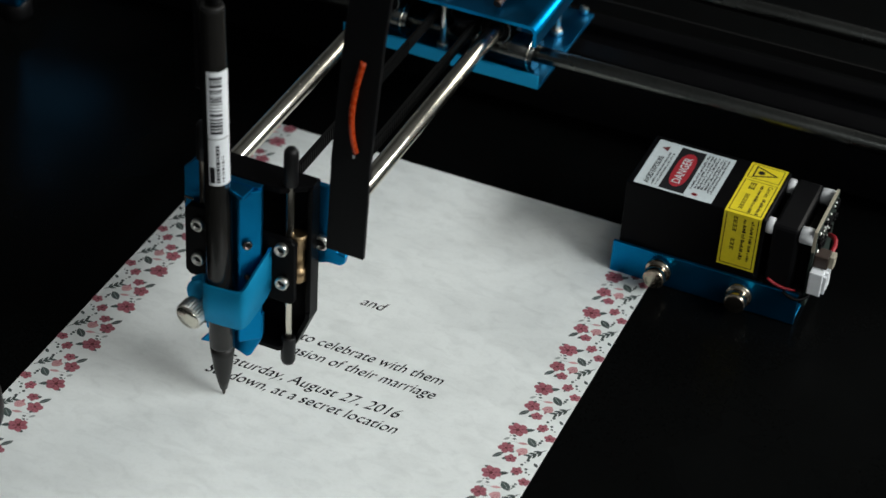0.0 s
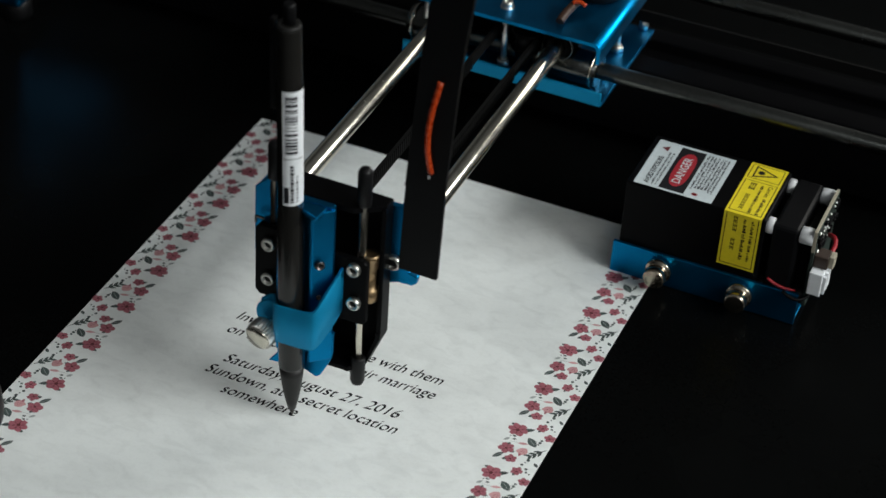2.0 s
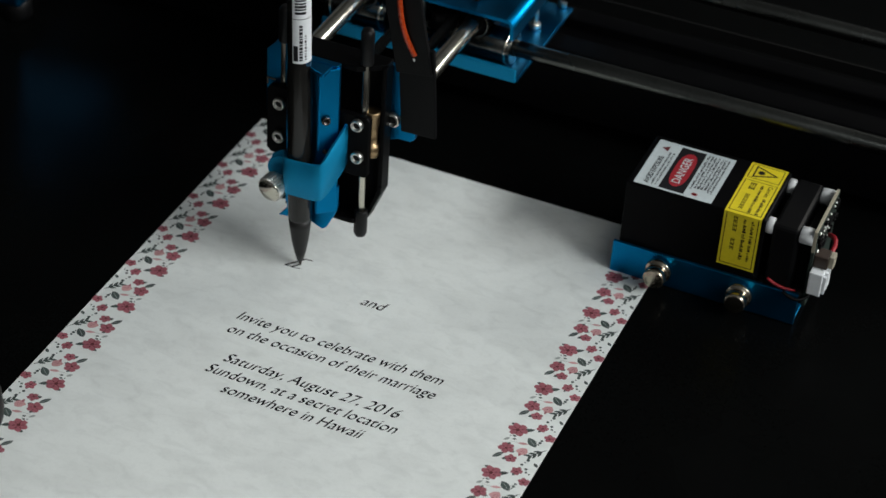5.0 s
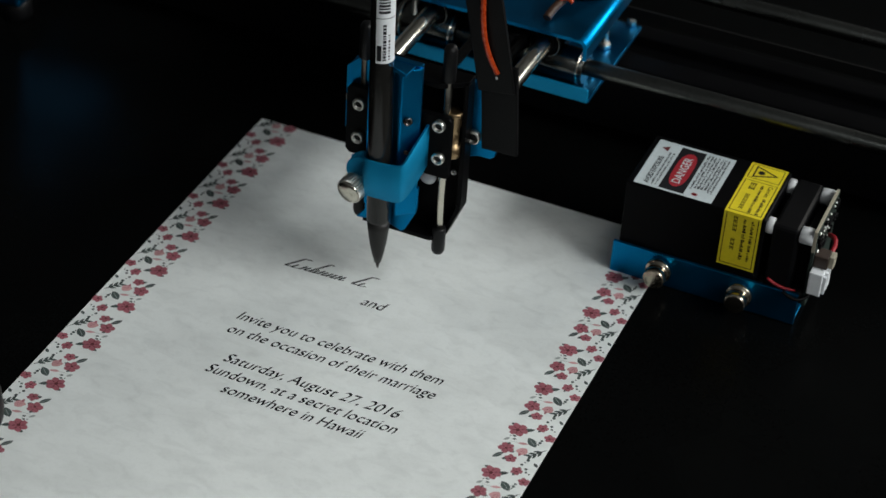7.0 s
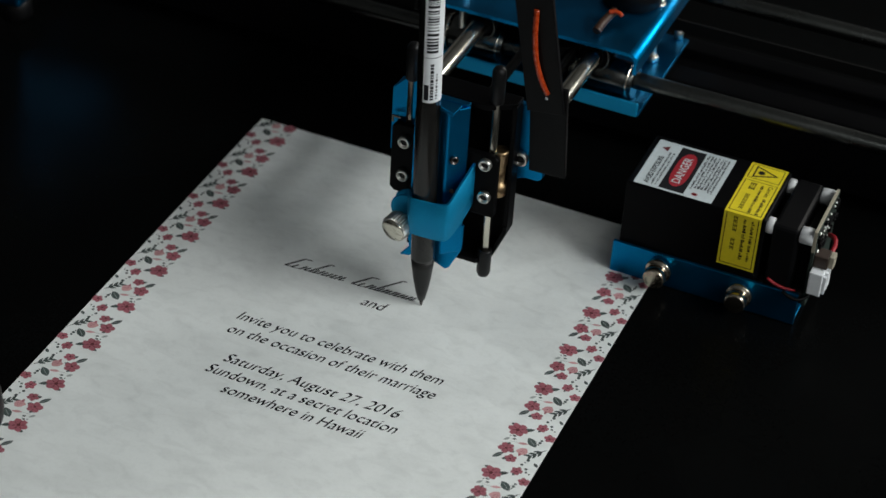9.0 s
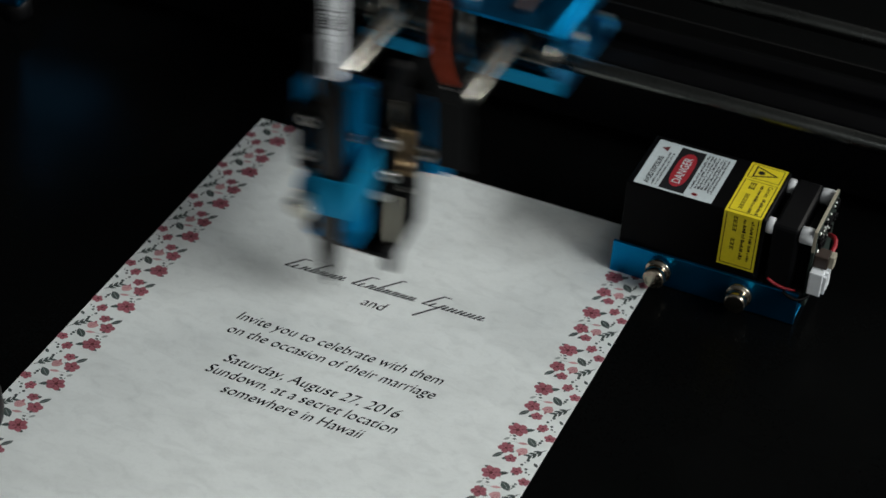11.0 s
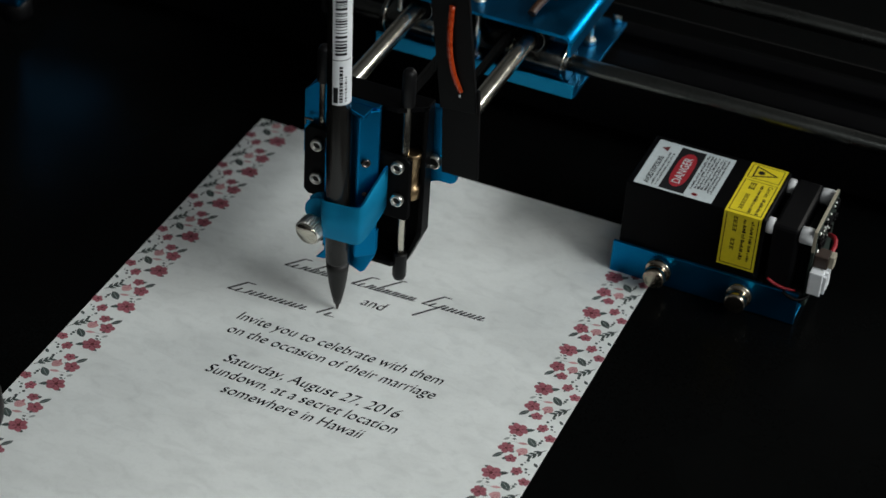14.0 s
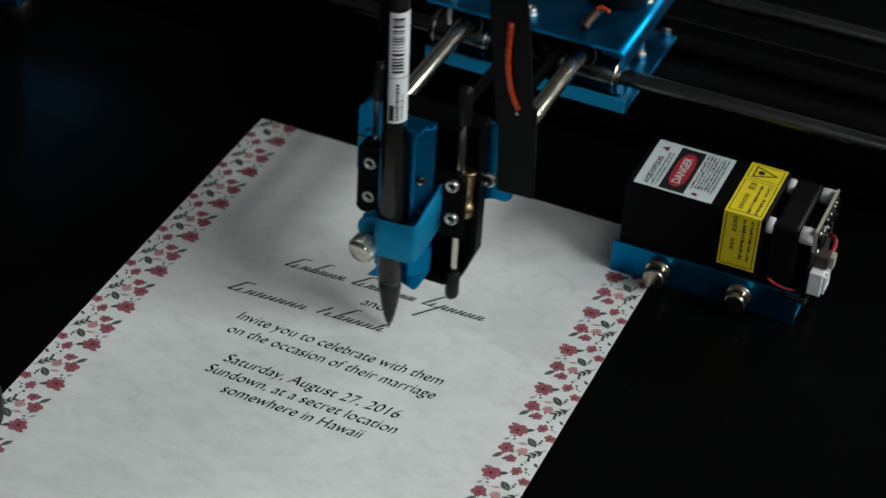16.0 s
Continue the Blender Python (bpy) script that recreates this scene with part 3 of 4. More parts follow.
# ---- gantry carriage: slides along the rails ----
carriage = thing("gantry_carriage", "blue anodised twin-plate carriage riding on the rails", "plotter carriage")
def folded_plate(x0, x1, top, low, r, thick, n=8):
    """Outline of a plate whose end is bent down over a round fold."""
    outer = [(x1 - r + r * math.sin(a), top - r + r * math.cos(a)) for a in (0.5 * math.pi * k / n for k in range(n + 1))]
    q = r - thick
    inner = [(x1 - r + q * math.sin(a), top - r + q * math.cos(a)) for a in (0.5 * math.pi * k / n for k in range(n + 1))]
    return [(x0, top)] + outer + [(x1, low), (x1 - thick, low)] + inner[::-1] + [(x0, top - thick)]


top_plate = part("top_plate", prism(folded_plate(-43.5, 51.8, 82.6, 72.5, 4.2, 1.7), "y", 11.6, 132), BLUE, carriage)
for face in top_plate.data.polygons:
    face.use_smooth = 0.05 < abs(face.normal.x) < 0.999 and abs(face.normal.y) < 0.1
part("bottom_plate", prism([(-43.5, 13.0), (53.8, 13.0), (54.6, 14.0), (54.6, 85), (40, 85), (40, 132), (-43.5, 132)], "z", 50.2, 52.2, 0.3), BLUE, carriage)
part("front_flange", box(-43.5, 54.2, 12.2, 13.8, 50.5, 57.4, 0.5), BLUE_SATIN, carriage, "upturned front flange")
for bx in (-30, 33):
    b = part("rail_bearing", rod((bx - 15, 26.4, RAIL_Z), (bx + 15, 26.4, RAIL_Z), 8.0, 32), RAIL, carriage, "dull grey linear bearing")
    for ox in (-13, 12):
        part("retaining_ring", ring(7.9, 8.6, 1.1, (bx + ox, 26.4, RAIL_Z), (1, 0, 0)), STEEL, b)
for bx in (-26.4, 28.9):
    bearing = part("arm_bearing", merge(ring(4.1, 7.4, 30, (bx, 21, 71), (0, 1, 0)), ring(4.2, 5.6, 1.0, (bx, 19.6, 71), (0, 1, 0))), BLACK_METAL, carriage, "black linear bearing")
    part("retaining_ring", ring(7.0, 7.5, 0.7, (bx, 19.8, 71), (0, 1, 0)), RAIL, bearing)
for bx, by in ((2.7, 22.6), (45.2, 58.9), (-36, 22.6)):
    post = part("post", rod((bx, by, 52.2), (bx, by, 80.6), 1.5, 16), SCREW, carriage)
    for nz in (52.2, 77.2):
        part("nut", lathe([(2.7, 0), (3.0, 0.3), (3.0, 2.7), (2.7, 3.0)], (bx, by, nz), (0, 0, 1), 6), SCREW, post)
    b = part("bolt", lathe([(2.4, 0), (2.6, 0.4), (2.6, 2.6), (2.2, 3.2), (1.5, 3.2), (1.4, 2.0), (0.05, 2.0)], (bx, by, 82.6), (0, 0, 1), 20), SCREW, carriage)
    part("washer", lathe([(3.2, 0), (3.2, 0.5)], (bx, by, 82.6), (0, 0, 1), 20), SCREW, b)
# black block fills the gap, so the plates' blue stays hidden
part("bearing_block", box(-44, 30, 37, 62, 52.2, 80.4, 1.2), BLACK_PLASTIC, carriage, "black block that fills the gap between the plates")
for bx, by in ((49.7, 83.7), (47.5, 34)):
    part("side_bolt", rod((bx, by, 52.2), (bx, by, 57.0), 2.2, 16), SCREW, carriage)
motor = part("motor", merge(box(20, 46, 50, 92, 82.6, 118, 2.5), rod((33, 56, 82.6), (33, 56, 96), 14, 40, 1.5)), BLACK_PLASTIC, carriage, "black stepper motor")
part("cable", tube(bend((29.2, 19.0, 84.6), (29.8, 25, 87), (32.0, 34, 88), 12), 2.0), WIRE_BROWN, carriage, "brown sleeved cable")
part("cable", tube(bend((31, 29, 89.5), (33.5, 31, 91), (37, 30, 89), 10), 1.0), WIRE_ORANGE, carriage, "orange wire")
part("idler", lathe([(6, 0), (7, 0.4), (5, 1), (5, 8), (7, 8.6), (6, 9)], (14, 20, 66), (0, 0, 1), 24), BLACK_METAL, carriage)

# ---- plotter arm: two rods, belt and the black slide bracket ----
arm = thing("plotter_arm", "plotter arm of two chrome rods with a black slide bracket", "plotter arm")
for bx in (-26.4, 28.9):
    part("rod", rod((bx, 40, 71), (bx, 330, 71), 3.9, 40), ROD_STEEL, arm, "polished chrome rod")
part("rod_block", box(-27, 32.6, 25.0, 44, 64, 78, 1.0), BLACK_PLASTIC, arm, "black block that holds the rods")


def belt_mesh(x):
    bms = [box(x - 0.6, x + 0.6, 24, 325, 67, 73)]
    for i in range(75):
        y = 26 + i * 2.0
        bms.append(box(x + 0.6, x + 1.3, y, y + 1.0, 67, 73))
    return merge(*bms)


for bx in (-1.0, 19.0):
    part("belt", belt_mesh(bx), BELT, arm, "black toothed belt")
# channel bracket, open to the front
part("slide_bracket", merge(
    prism([(-12, 36), (-10, 24), (24, 24), (30.8, 40), (30.8, 104), (-12, 104)], "y", 19.5, 21.8, 0.4),
    prism([(-9, 8.5), (20, 8.5), (30.6, 16), (30.6, 21.8), (-9, 21.8)], "z", 101.6, 104.2, 0.4),
    prism([(-12, 8.5), (20, 8.5), (24, 13), (24, 21.8), (-12, 21.8)], "z", 24.0, 26.4, 0.4),
    prism([(23.0, 24.2), (24.6, 24.2), (30.8, 40), (30.8, 43), (28.8, 43), (28.8, 40.6)], "y", 14.0, 21.4, 0.3),
    box(28.8, 30.8, 14.5, 21, 42, 103, 0.4)), BLACK_METAL, arm, "black anodised channel bracket")
part("back_plate", merge(prism([(-22, 66), (-22, 62), (30, 63.0), (34, 64.6), (39.6, 64.8), (41.6, 66.4), (42.0, 69.6), (38.0, 70.8), (38.5, 98), (36, 100.5), (-20, 100.5), (-22, 98)], "y", 22.2, 25.0, 0.5)), BLUE, arm, "blue anodised back plate")
part("corner_bracket", merge(prism([(-23.0, 68), (-9, 68), (-9, 105.4), (-16.6, 105.4), (-23.0, 98.6)], "y", 11.2, 12.8, 0.4), box(-16, -9, 12.6, 22, 103.2, 105.0, 0.4), box(-23.0, -21.2, 12.6, 22, 68, 98, 0.4)), BLUE, arm, "blue anodised corner bracket")
# bright rim of a shaded screw head, put in as a bent strip
part("edge_clip", merge(box(-21.6, -17.4, 8.2, 8.9, 86.2, 87.2, 0.2), box(-21.6, -20.7, 8.2, 8.9, 83.6, 86.4, 0.2)), RAIL, arm, "small bent steel strip in place of a shaded screw's bright rim")
for bx in (-15.0, 22.6):
    shaft = part("shaft", rod((bx, 12.5, 20 if bx > 0 else 30), (bx, 12.5, 116), 1.9, 20), STEEL, arm, "thin bright slide shaft")
    top = 122.0
    part("cap", lathe([(2.7, 0), (2.9, 0.6), (2.9, top - 104.8 - 2.2), (2.1, top - 104.8 - 0.6), (0.9, top - 104.8)], (bx, 12.5, 104.4), (0, 0, 1), 24), RUBBER, shaft, "black rubber end cap")
    part("cap", lathe([(1.2, 0), (2.4, 0.7), (3.0, 2.4), (3.0, 13.2), (2.7, 14.0)], (bx, 12.5, 16.0 if bx > 0 else 24.0), (0, 0, 1), 24), RUBBER, shaft, "black rubber end cap")
socket_screw(arm, 31.8, 22.2, 74.6, 3.4)
socket_screw(arm, 25.0, 19.6, 55.2, 1.3, h=1.2)
horn = part("servo_horn", lathe([(3.0, 0), (3.6, 0.3), (3.6, 1.2), (3.1, 1.7), (1.2, 1.75)], (16.0, 13.0, 54.4), (0.15, -1, 0), 20), NYLON, arm, "white nylon servo horn")
part("axle", rod((16.0, 13.0, 54.4), (16.0, 20.4, 54.4), 0.9, 10, 0.1), SCREW, horn)

# ---- sliding pen carrier: rises and drops with the pen ----
carrier = thing("pen_carrier", "blue pen holder with clamp strap on a black slider", "pen holder")
part("slider", merge(prism([(-21, 52), (-19, 50), (-10, 50), (-10, 60), (14, 60), (14, 52.5), (16, 50.5), (25.5, 50.5), (27, 52), (27, 79.5), (25.5, 81), (12, 81), (12, 89.5), (-8, 89.5), (-10, 84), (-19, 84), (-21, 82)], "y", 7.6, 10.4, 0.5)), BLACK_METAL, carrier, "black slider plate")
for bx in (25.6,):
    part("bushing", merge(lathe([(2.8, 0), (3.4, 0.5), (3.4, 6.0), (2.6, 6.4), (2.6, 15.4), (3.1, 15.8), (3.1, 20.4), (3.5, 20.8), (3.5, 22.4), (2.9, 22.8)], (bx - 0.2, 14.4, 58.5), (0, 0, 1), 24)), BRASS, carrier, "brass slide bushing")
for sx, sz in ((-14.6, 76.5), (-14.6, 59.8), (21.8, 77.0), (22.3, 60.9)):
    socket_screw(carrier, sx, 7.8, sz, 2.8)
# V-groove holder: a wide blue channel whose flanges meet the pen
holder = part("holder", merge(
    prism([(-8.5, 4.4), (12.6, 4.4), (13.6, 5.4), (13.6, 7.4), (-8.5, 7.4)], "z", 36, 104.6, 0.3),
    prism([(6.4, -0.6), (7.8, -1.0), (14.2, 4.8), (13.6, 6.6), (12.4, 6.0)], "z", 31, 103.6, 0.45),
    prism([(-8.4, 1.4), (-7.0, 1.8), (-6.6, 6.0), (-8.2, 6.6)], "z", 31, 96.0, 0.25),
    prism([(-13.4, 19.8), (-9.0, 20.4), (-6, 23.5), (1.0, 22.0), (7.9, 19.3), (9.6, 20.6), (14.2, 30.5), (14.8, 33.5), (14.8, 44), (-9.5, 44), (-9.5, 25.0)], "y", 4.8, 6.8, 0.5),
    prism([(-1.3, 7.6), (11.4, 7.6), (10.6, -3.0), (9.8, -3.4), (3.3, -1.0)], "z", 102.4, 104.2, 0.4)), BLUE, carrier, "deep blue anodised V-groove holder")
socket_screw(carrier, 9.9, 0.9, 79.4, 2.0, facing=(0.67, -0.742, 0), h=1.7, mat=DARK_SCREW)
socket_screw(carrier, 9.9, 0.9, 63.5, 1.1, facing=(0.67, -0.742, 0), h=0.8, mat=DARK_SCREW)


def smooth_row(points, n=6):
    """Points of a smooth line through the given ones."""
    p = [Vector(points[0])] + [Vector(q) for q in points] + [Vector(points[-1])]
    out = []
    for a, b, c, d in zip(p, p[1:], p[2:], p[3:]):
        for k in range(n):
            t = k / n
            out.append(0.5 * (2 * b + (c - a) * t + (2 * a - 5 * b + 4 * c - d) * t * t + (3 * b - a - 3 * c + d) * t ** 3))
    return out + [p[-1]]


def strap_mesh(th=1.3):
    """Strap that wraps the pen: ear, front, bent side; along it the plan and the lower and upper edge."""
    row = smooth_row([(-14.5, 0.6, 45.0, 54.0), (-9.6, 0.8, 43.0, 57.6), (-6.6, -5.0, 42.2, 58.8), (-4.2, -6.9, 41.8, 59.4), (2.0, -7.0, 41.8, 59.8), (9.6, -7.0, 42.4, 60.8),
                      (12.6, -5.4, 43.4, 62.6), (14.8, 0.4, 47.4, 68.8), (16.8, 5.6, 53.0, 74.2), (17.4, 8.0, 56.0, 76.0)])
    bm = bmesh.new()
    rows = []
    for i, p in enumerate(row):
        a, b = row[max(i - 1, 0)], row[min(i + 1, len(row) - 1)]
        d = Vector((b[0] - a[0], b[1] - a[1])).normalized()
        nx, ny = d.y, -d.x
        lo, hi, e = p[2], p[3], 0.2
        ring_ = [(0, lo + e), (0, hi - e), (e, hi), (th - e, hi), (th, hi - e), (th, lo + e), (th - e, lo), (e, lo)]
        rows.append([bm.verts.new((p[0] - nx * w, p[1] - ny * w, z)) for w, z in ring_])
    for a, b in zip(rows, rows[1:]):
        for i in range(8):
            j = (i + 1) % 8
            bm.faces.new((a[i], b[i], b[j], a[j])).smooth = i in (0, 4)
    bm.faces.new(rows[0])
    bm.faces.new(rows[-1][::-1])
    bmesh.ops.recalc_face_normals(bm, faces=bm.faces[:])
    return bm


clamp = part("clamp_strap", strap_mesh(), BLUE_SATIN, carrier, "bright blue clamp strap")
part("clamp_ear", lathe([(6.6, 0), (7.0, 0.35), (7.0, 1.2), (6.6, 1.5)], (-9.6, 1.6, 47.8), (0, -1, 0), 36), BLUE_SATIN, carrier, "rounded ear of the strap")
KN = Vector((-0.15, -0.98, -0.10)).normalized()
knob = part("thumb_screw", merge(lathe([(5.4, 2.0), (6.0, 2.6), (6.0, 8.0), (5.5, 8.6)], (-9.6, -1.0, 43.6), KN, 56, 0.55)), SCREW, carrier, "knurled chrome thumb screw")
part("face", lathe([(5.4, 8.5), (4.9, 9.1), (0.1, 9.4)], (-9.6, -1.0, 43.6), KN, 32), STEEL, knob)
part("thread", lathe([(1.8, -4.0), (1.8, 2.6)], (-9.6, -1.0, 43.6), KN, 16), SCREW, knob)

# ---- the pen ----
pen = thing("pen", "black gel pen with a white barcode sticker", "pen")
part("barrel", lathe([(5.0, 25.6), (5.2, 27), (5.2, 100), (5.0, 101), (5.0, 158), (4.7, 159), (4.6, 181), (4.2, 182.6), (3.0, 183.2)], seg=40), PEN_BODY, pen, "dark smoky barrel")
part("cone", lathe([(1.0, 3.2), (1.5, 3.4), (2.6, 8), (3.7, 14), (4.7, 22), (5.1, 26.2)], seg=40), PEN_CONE, pen, "matt black cone")
part("point", lathe([(0.25, 0), (0.45, 0.3), (0.75, 1.6), (0.95, 3.4)], seg=20), DARK_SCREW, pen, "dark metal writing point")
part("clicker", lathe([(2.4, 182), (2.4, 190), (1.9, 191.4)], seg=24), BLACK_PLASTIC, pen)
part("collar", lathe([(4.3, 181.6), (4.45, 182.0), (4.2, 183.0)], seg=32), PEN_CONE, pen)
part("clip", box(-7.4, -5.2, -1.6, 1.6, 146, 184, 0.5), BLACK_PLASTIC, pen)


def wrap(r, a0, a1, z0, z1, n=12):
    bm = bmesh.new()
    va = [(bm.verts.new((r * math.cos(a), r * math.sin(a), z0)), bm.verts.new((r * math.cos(a), r * math.sin(a), z1))) for a in [a0 + (a1 - a0) * i / n for i in range(n + 1)]]
    for p, q in zip(va, va[1:]):
        bm.faces.new((p[0], q[0], q[1], p[1])).smooth = True
    return bm


A0, A1 = radians(-97), radians(14)
sticker = part("sticker", wrap(5.08, A0, A1, 106.8, 157.0), LABEL, pen, "white barcode sticker")
rnd = random.Random(12)
z = 130.0
while z < 155:
    h = rnd.choice((0.35, 0.5, 0.8, 1.2))
    part("barcode_bar", wrap(5.12, radians(-84), radians(-30), z, z + h, 6), INK, sticker)
    z += h + rnd.choice((0.4, 0.6, 1.0))
part("line", wrap(5.12, radians(-100), radians(0), 127.6, 127.9, 8), INK, sticker)
part("brand_bar", wrap(5.12, radians(-92), radians(-70), 108.0, 115.2, 4), INK, sticker)
z = 108.2
while z < 125:
    h = rnd.uniform(0.6, 1.8)
    part("writing_bar", wrap(5.12, radians(-64), radians(-48), z, z + h, 3), INK, sticker)
    if z < 120:
        part("writing_bar", wrap(5.12, radians(-38), radians(-28), z + 0.3, z + h, 3), INK, sticker)
    z += h + 0.4

# ---- flat cable sleeve from the pen head up to the machine ----
sleeve = thing("cable_sleeve", "flat black cable sleeve with an orange wire showing", "cable")


def ribbon(z0, z1, x0, x1, thick=2.2):
    return box(x0, x1, -thick / 2, thick / 2, z0, z1, 0.35)


lower = part("lower_piece", ribbon(-36, 8, -11.2, 4.8), BLACK_PLASTIC, sleeve)
upper = part("upper_piece", ribbon(-3, 60, -11.2, 4.8, 2.24), BLACK_PLASTIC, sleeve)
last = part("last_piece", ribbon(-3, 120, -11.2, 4.8, 2.28), BLACK_PLASTIC, sleeve)
part("orange_wire", tube([(-1.2 - 2.4 * math.sin(math.pi * (k / 23) ** 0.8) - 1.0 * k / 23, -1.3 - 1.4 * math.sin(math.pi * k / 23), 7.0 + 1.75 * k) for k in range(24)], 1.15), WIRE_ORANGE, upper, "orange servo wire")
part("slot", box(-2.4, -1.4, -1.6, -1.2, 4.0, 5.4, 0.2), NYLON, upper, "pale gap at the sleeve's slit")

# ---- black rubber foot on the sheet's edge ----
foot = thing("rubber_weight", "round black rubber weight resting on the sheet's edge", "weight", (-6.5, -247.0, 0))
part("body", lathe([(15.5, 0), (16.8, 1.0), (17.2, 4), (16.8, 12), (15.2, 15), (11, 16.2)], seg=40), RUBBER, foot)


# ---- what moves ----
# rows of the walk: seconds, pen place along and up the sheet, lift (mm)
LAST_LINE = [(0, 79, -186.2, 0), (0.1, 79.4, -184.6, 0), (0.2, 83.1, -183.5, 8.3), (0.3, 82.2, -183.2, 0), (0.4, 85.2, -184.4, 0), (0.5, 89, -183.8, 8.3),
             (0.6, 87.8, -183.1, 0), (0.7, 90.4, -183, 8.3), (0.8, 93.8, -184.1, 0), (0.9, 90.9, -183.1, 0), (1, 90.5, -183.4, 0), (1.1, 95.3, -183.3, 0),
             (1.2, 96.9, -183.3, 0), (1.3, 100, -182.1, 3.5), (1.4, 98.8, -182.3, 0), (1.5, 103.6, -183.5, 5), (1.6, 102.5, -182.8, 0), (1.7, 103.6, -183, 0),
             (1.8, 105.3, -182.2, 0), (1.9, 109.6, -180.8, 0), (2, 109.2, -184.8, 0), (2.1, 112.6, -182, 5), (2.2, 112.5, -182.4, 0), (2.3, 113.8, -181.8, 8.3),
             (2.4, 117.7, -185.4, 0), (2.5, 121.7, -180.9, 0), (2.6, 119.1, -179.8, 8.3), (2.7, 123.4, -184.8, 0), (2.8, 125.5, -182.1, 8.3),
             (2.9, 124.3, -181.9, 0), (3, 128.3, -184.9, 0), (3.1, 129.4, -182.1, 0), (3.2, 126.9, -183, 0), (3.3, 133.7, -181.5, 0), (3.4, 133.3, -184.8, 0),
             (3.5, 133, -184.6, 0), (3.6, 136, -180.3, 0), (3.7, 137.4, -182.7, 8.3), (3.8, 135.7, -183.5, 0), (3.9, 138, -181.2, 0), (4, 137.6, -185.1, 0),
             (4.1, 128, -172, 7)]
FIRST_NAME_LINE = [(4.2, 105.9, -140.7, 8.3), (4.4, 66, -93, 8.3), (4.6, 64.5, -92, 0), (5.2, 71, -96, 0), (5.8, 77.5, -96, 0), (6.3, 84, -93.8, 8.3),
                   (6.4, 88, -96.8, 0), (6.5, 89.1, -93.5, 0.3), (6.6, 100.1, -89.1, 1), (6.7, 98.3, -96.1, 0), (6.8, 97.4, -94.2, 0), (6.9, 102.5, -90.1, 8.3),
                   (7, 103, -90.5, 8.3), (7.1, 101.7, -93.8, 0), (7.2, 104.7, -93.6, 8.3), (7.3, 107.8, -90.6, 0), (7.4, 104.2, -96.2, 0), (7.5, 111.7, -84.7, 8.4),
                   (7.6, 106.6, -90.4, 0), (7.7, 111.1, -93, 8.3), (7.8, 108.3, -94.1, 0), (7.9, 110.9, -93.2, 0), (8, 113.7, -90.9, 0), (8.1, 115.8, -94.7, 0),
                   (8.2, 112.7, -96.4, 0), (8.3, 119.8, -94.4, 0), (8.4, 116.4, -93.5, 0), (8.5, 117.7, -96.4, 0), (8.6, 121.5, -92.6, 0), (8.7, 121.5, -96.3, 0),
                   (8.8, 130.9, -89.6, 8.3), (8.9, 131, -90.4, 0), (9, 126.6, -96.1, 0), (9.1, 133.2, -86.5, 0), (9.2, 135.9, -95.1, 0), (9.6, 138, -96.5, 0),
                   (10.2, 147, -96.5, 0), (10.7, 156, -96, 0)]
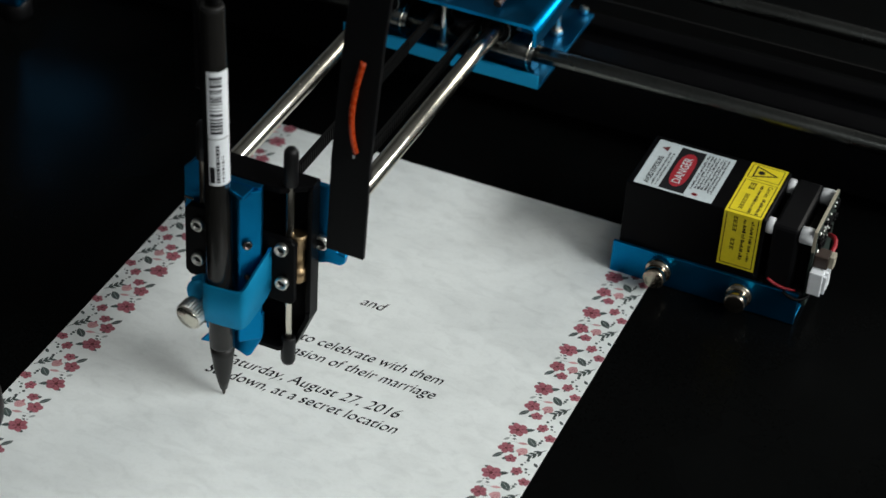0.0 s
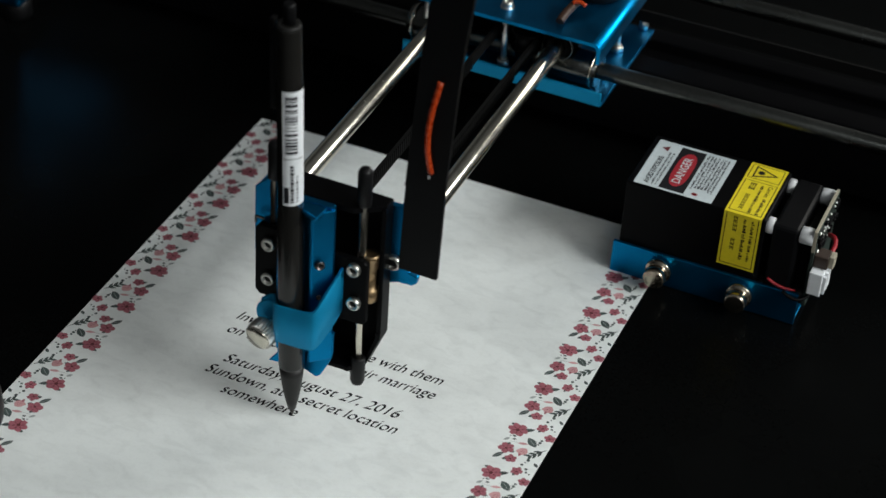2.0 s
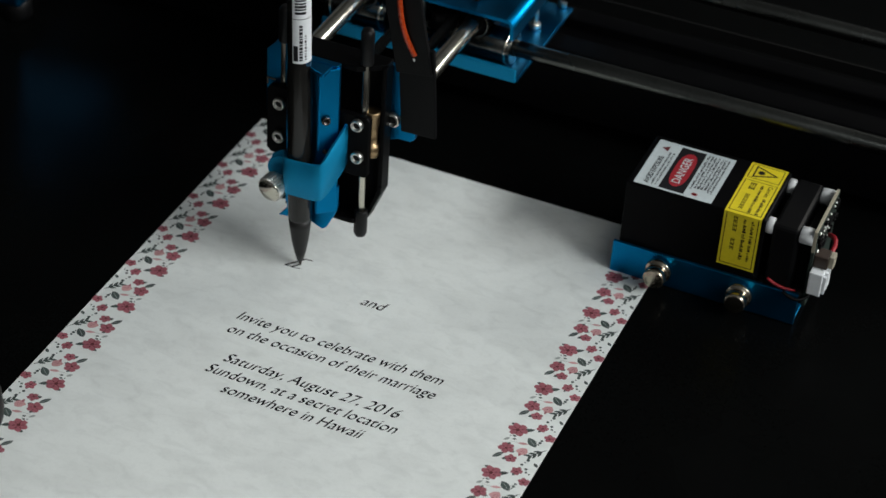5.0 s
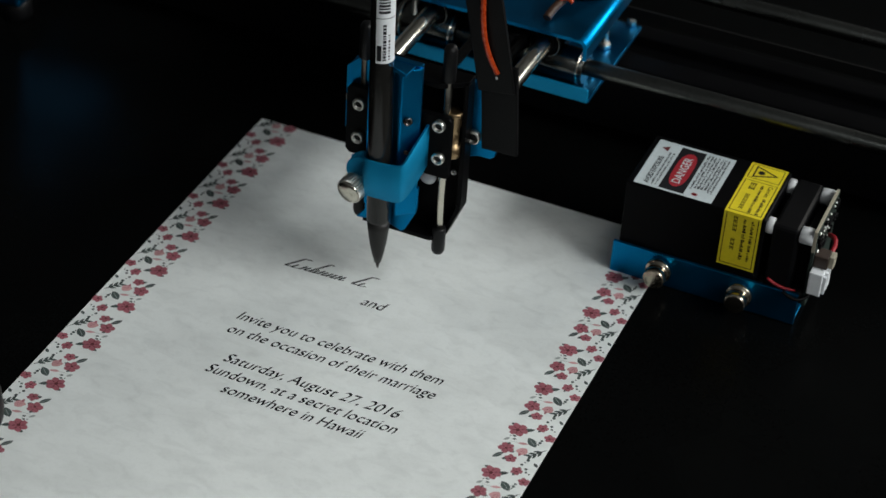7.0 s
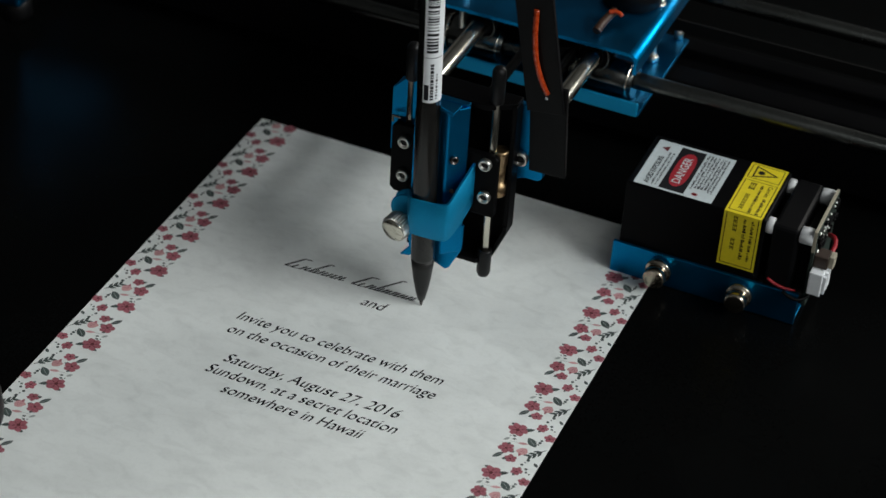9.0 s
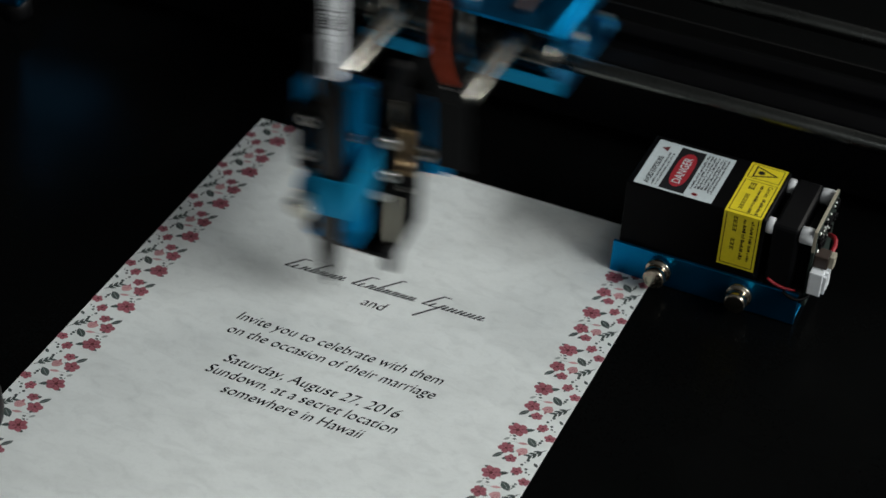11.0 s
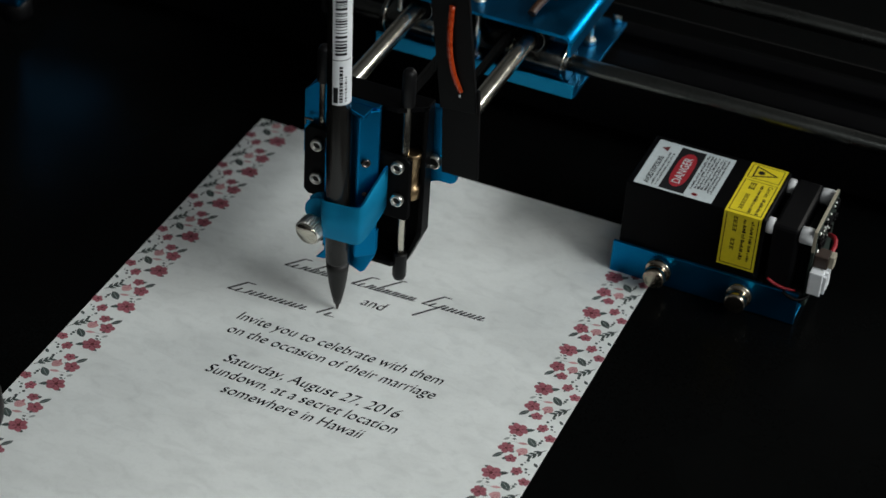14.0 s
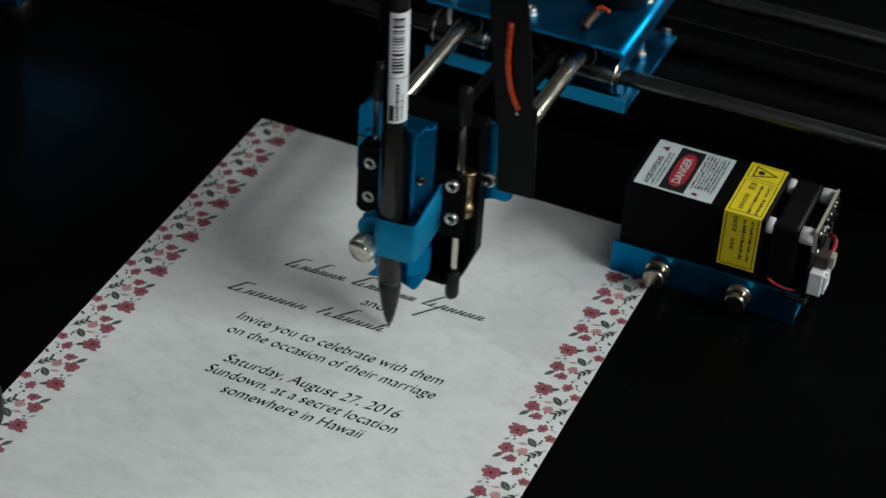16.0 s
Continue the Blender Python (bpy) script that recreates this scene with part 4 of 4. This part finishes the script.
SECOND_NAME_LINE = [(10.85, 150, -100, 8.3), (11.1, 52, -118, 8.3), (11.2, 50, -119, 0), (11.3, 52.2, -118.4, 0), (11.4, 45.9, -122.6, 0), (11.5, 51.4, -115.6, 7.8),
                    (11.6, 47.3, -121.9, 0), (11.7, 51.6, -118.8, 0), (11.8, 58.4, -119.3, 0), (11.9, 56.6, -120.7, 0), (12, 62.3, -117.5, 0), (12.1, 62.8, -120.7, 8.3),
                    (12.2, 59.5, -121, 0), (12.3, 68.5, -121.4, 8.3), (12.4, 61.5, -123.2, 0), (12.5, 65.1, -122.5, 0), (12.6, 65.2, -119.9, 8.3),
                    (12.7, 65.2, -119.4, 8.3), (12.8, 69.6, -123.5, 0), (12.9, 68.6, -119, 0), (13, 73.1, -120.6, 0), (13.1, 75.1, -122.9, 0), (13.2, 73.7, -119.1, 0),
                    (13.3, 77.4, -120.8, 0), (13.4, 82, -121.1, 0), (13.5, 79.8, -119.5, 0), (13.6, 82.7, -120.7, 0), (13.7, 79.4, -119.7, 0), (13.8, 85.5, -117.4, 8.3),
                    (13.9, 94, -122.9, 0), (14, 95.7, -114.9, 0), (14.1, 96.4, -115.3, 0), (14.2, 93.1, -121.6, 0), (14.3, 106.6, -110.5, 8.3), (14.4, 98.5, -121.9, 0),
                    (14.5, 99.6, -117.2, 0), (14.6, 106.8, -112.6, 0), (14.7, 106.6, -112.7, 0), (14.8, 103.9, -115.9, 0), (14.9, 106.2, -120.5, 0),
                    (15, 103.8, -122.2, 0), (15.1, 108.2, -120.3, 0), (15.2, 107.1, -121.4, 0), (15.3, 109.9, -120.3, 8.3), (15.4, 109.6, -122.7, 0),
                    (15.5, 113.2, -120.8, 0), (15.6, 110.5, -120.5, 0), (15.7, 117.2, -116.5, 0), (15.8, 113.2, -122.1, 0), (15.9, 115.6, -119.6, 0),
                    (16, 120.6, -116, 0)]
PEN = LAST_LINE + FIRST_NAME_LINE + SECOND_NAME_LINE
PEN_LEAN = -1.2


def motions():
    walk(carriage, [(t, pose(x * MM, 0, 0)) for t, x, y, lift in PEN])
    walk(arm, [(t, pose(x * MM, y * MM, 0)) for t, x, y, lift in PEN])
    walk(carrier, [(t, pose(x * MM, y * MM, lift * MM)) for t, x, y, lift in PEN])
    walk(pen, [(t, pose(x * MM, y * MM, lift * MM, 0, PEN_LEAN, 0)) for t, x, y, lift in PEN])
    walk(sleeve, [(t, pose((x + 47.8 - 2.0 * (y + 185) / 93) * MM, (y + 18.4) * MM, (111.2 - 4.0 * (y + 185) / 93) * MM)) for t, x, y, lift in PEN])
    low, mid, high = [], [], []
    for t, x, y, lift in PEN:
        near = (y + 185) / 93
        a, b, c = 1.5 - 4.0 * near, 3.6 - 12.0 * near, 6.0 - 14.5 * near
        # the slack sleeve bows towards the front as the head nears the gantry
        fore = 6.0 * near
        sx, sy, sz = -1.0 * near, -1.5 * near, 6 - 7 * near
        low.append((t, pose(0, 0, 0, 4.0 * near, a, 0)))
        mid.append((t, pose(sx * MM, sy * MM, sz * MM, fore, b, 0)))
        up = pose(0, 0, 0, fore, b, 0) @ Vector((0, 0, 57 * MM))
        high.append((t, pose(sx * MM + up.x, sy * MM + up.y, sz * MM + up.z, 0.6 * fore, c, 0)))
    walk(lower, low)
    walk(upper, mid)
    walk(last, high)
    for ob, x, y, done in INK_PARTS:
        hidden, shown = pose(x * MM, y * MM, -0.2 * MM), pose(x * MM, y * MM, Z_PRINT * MM)
        walk(ob, [(0.0, hidden), (done - 0.08, hidden), (done, shown), (16.0, shown)])



motions()
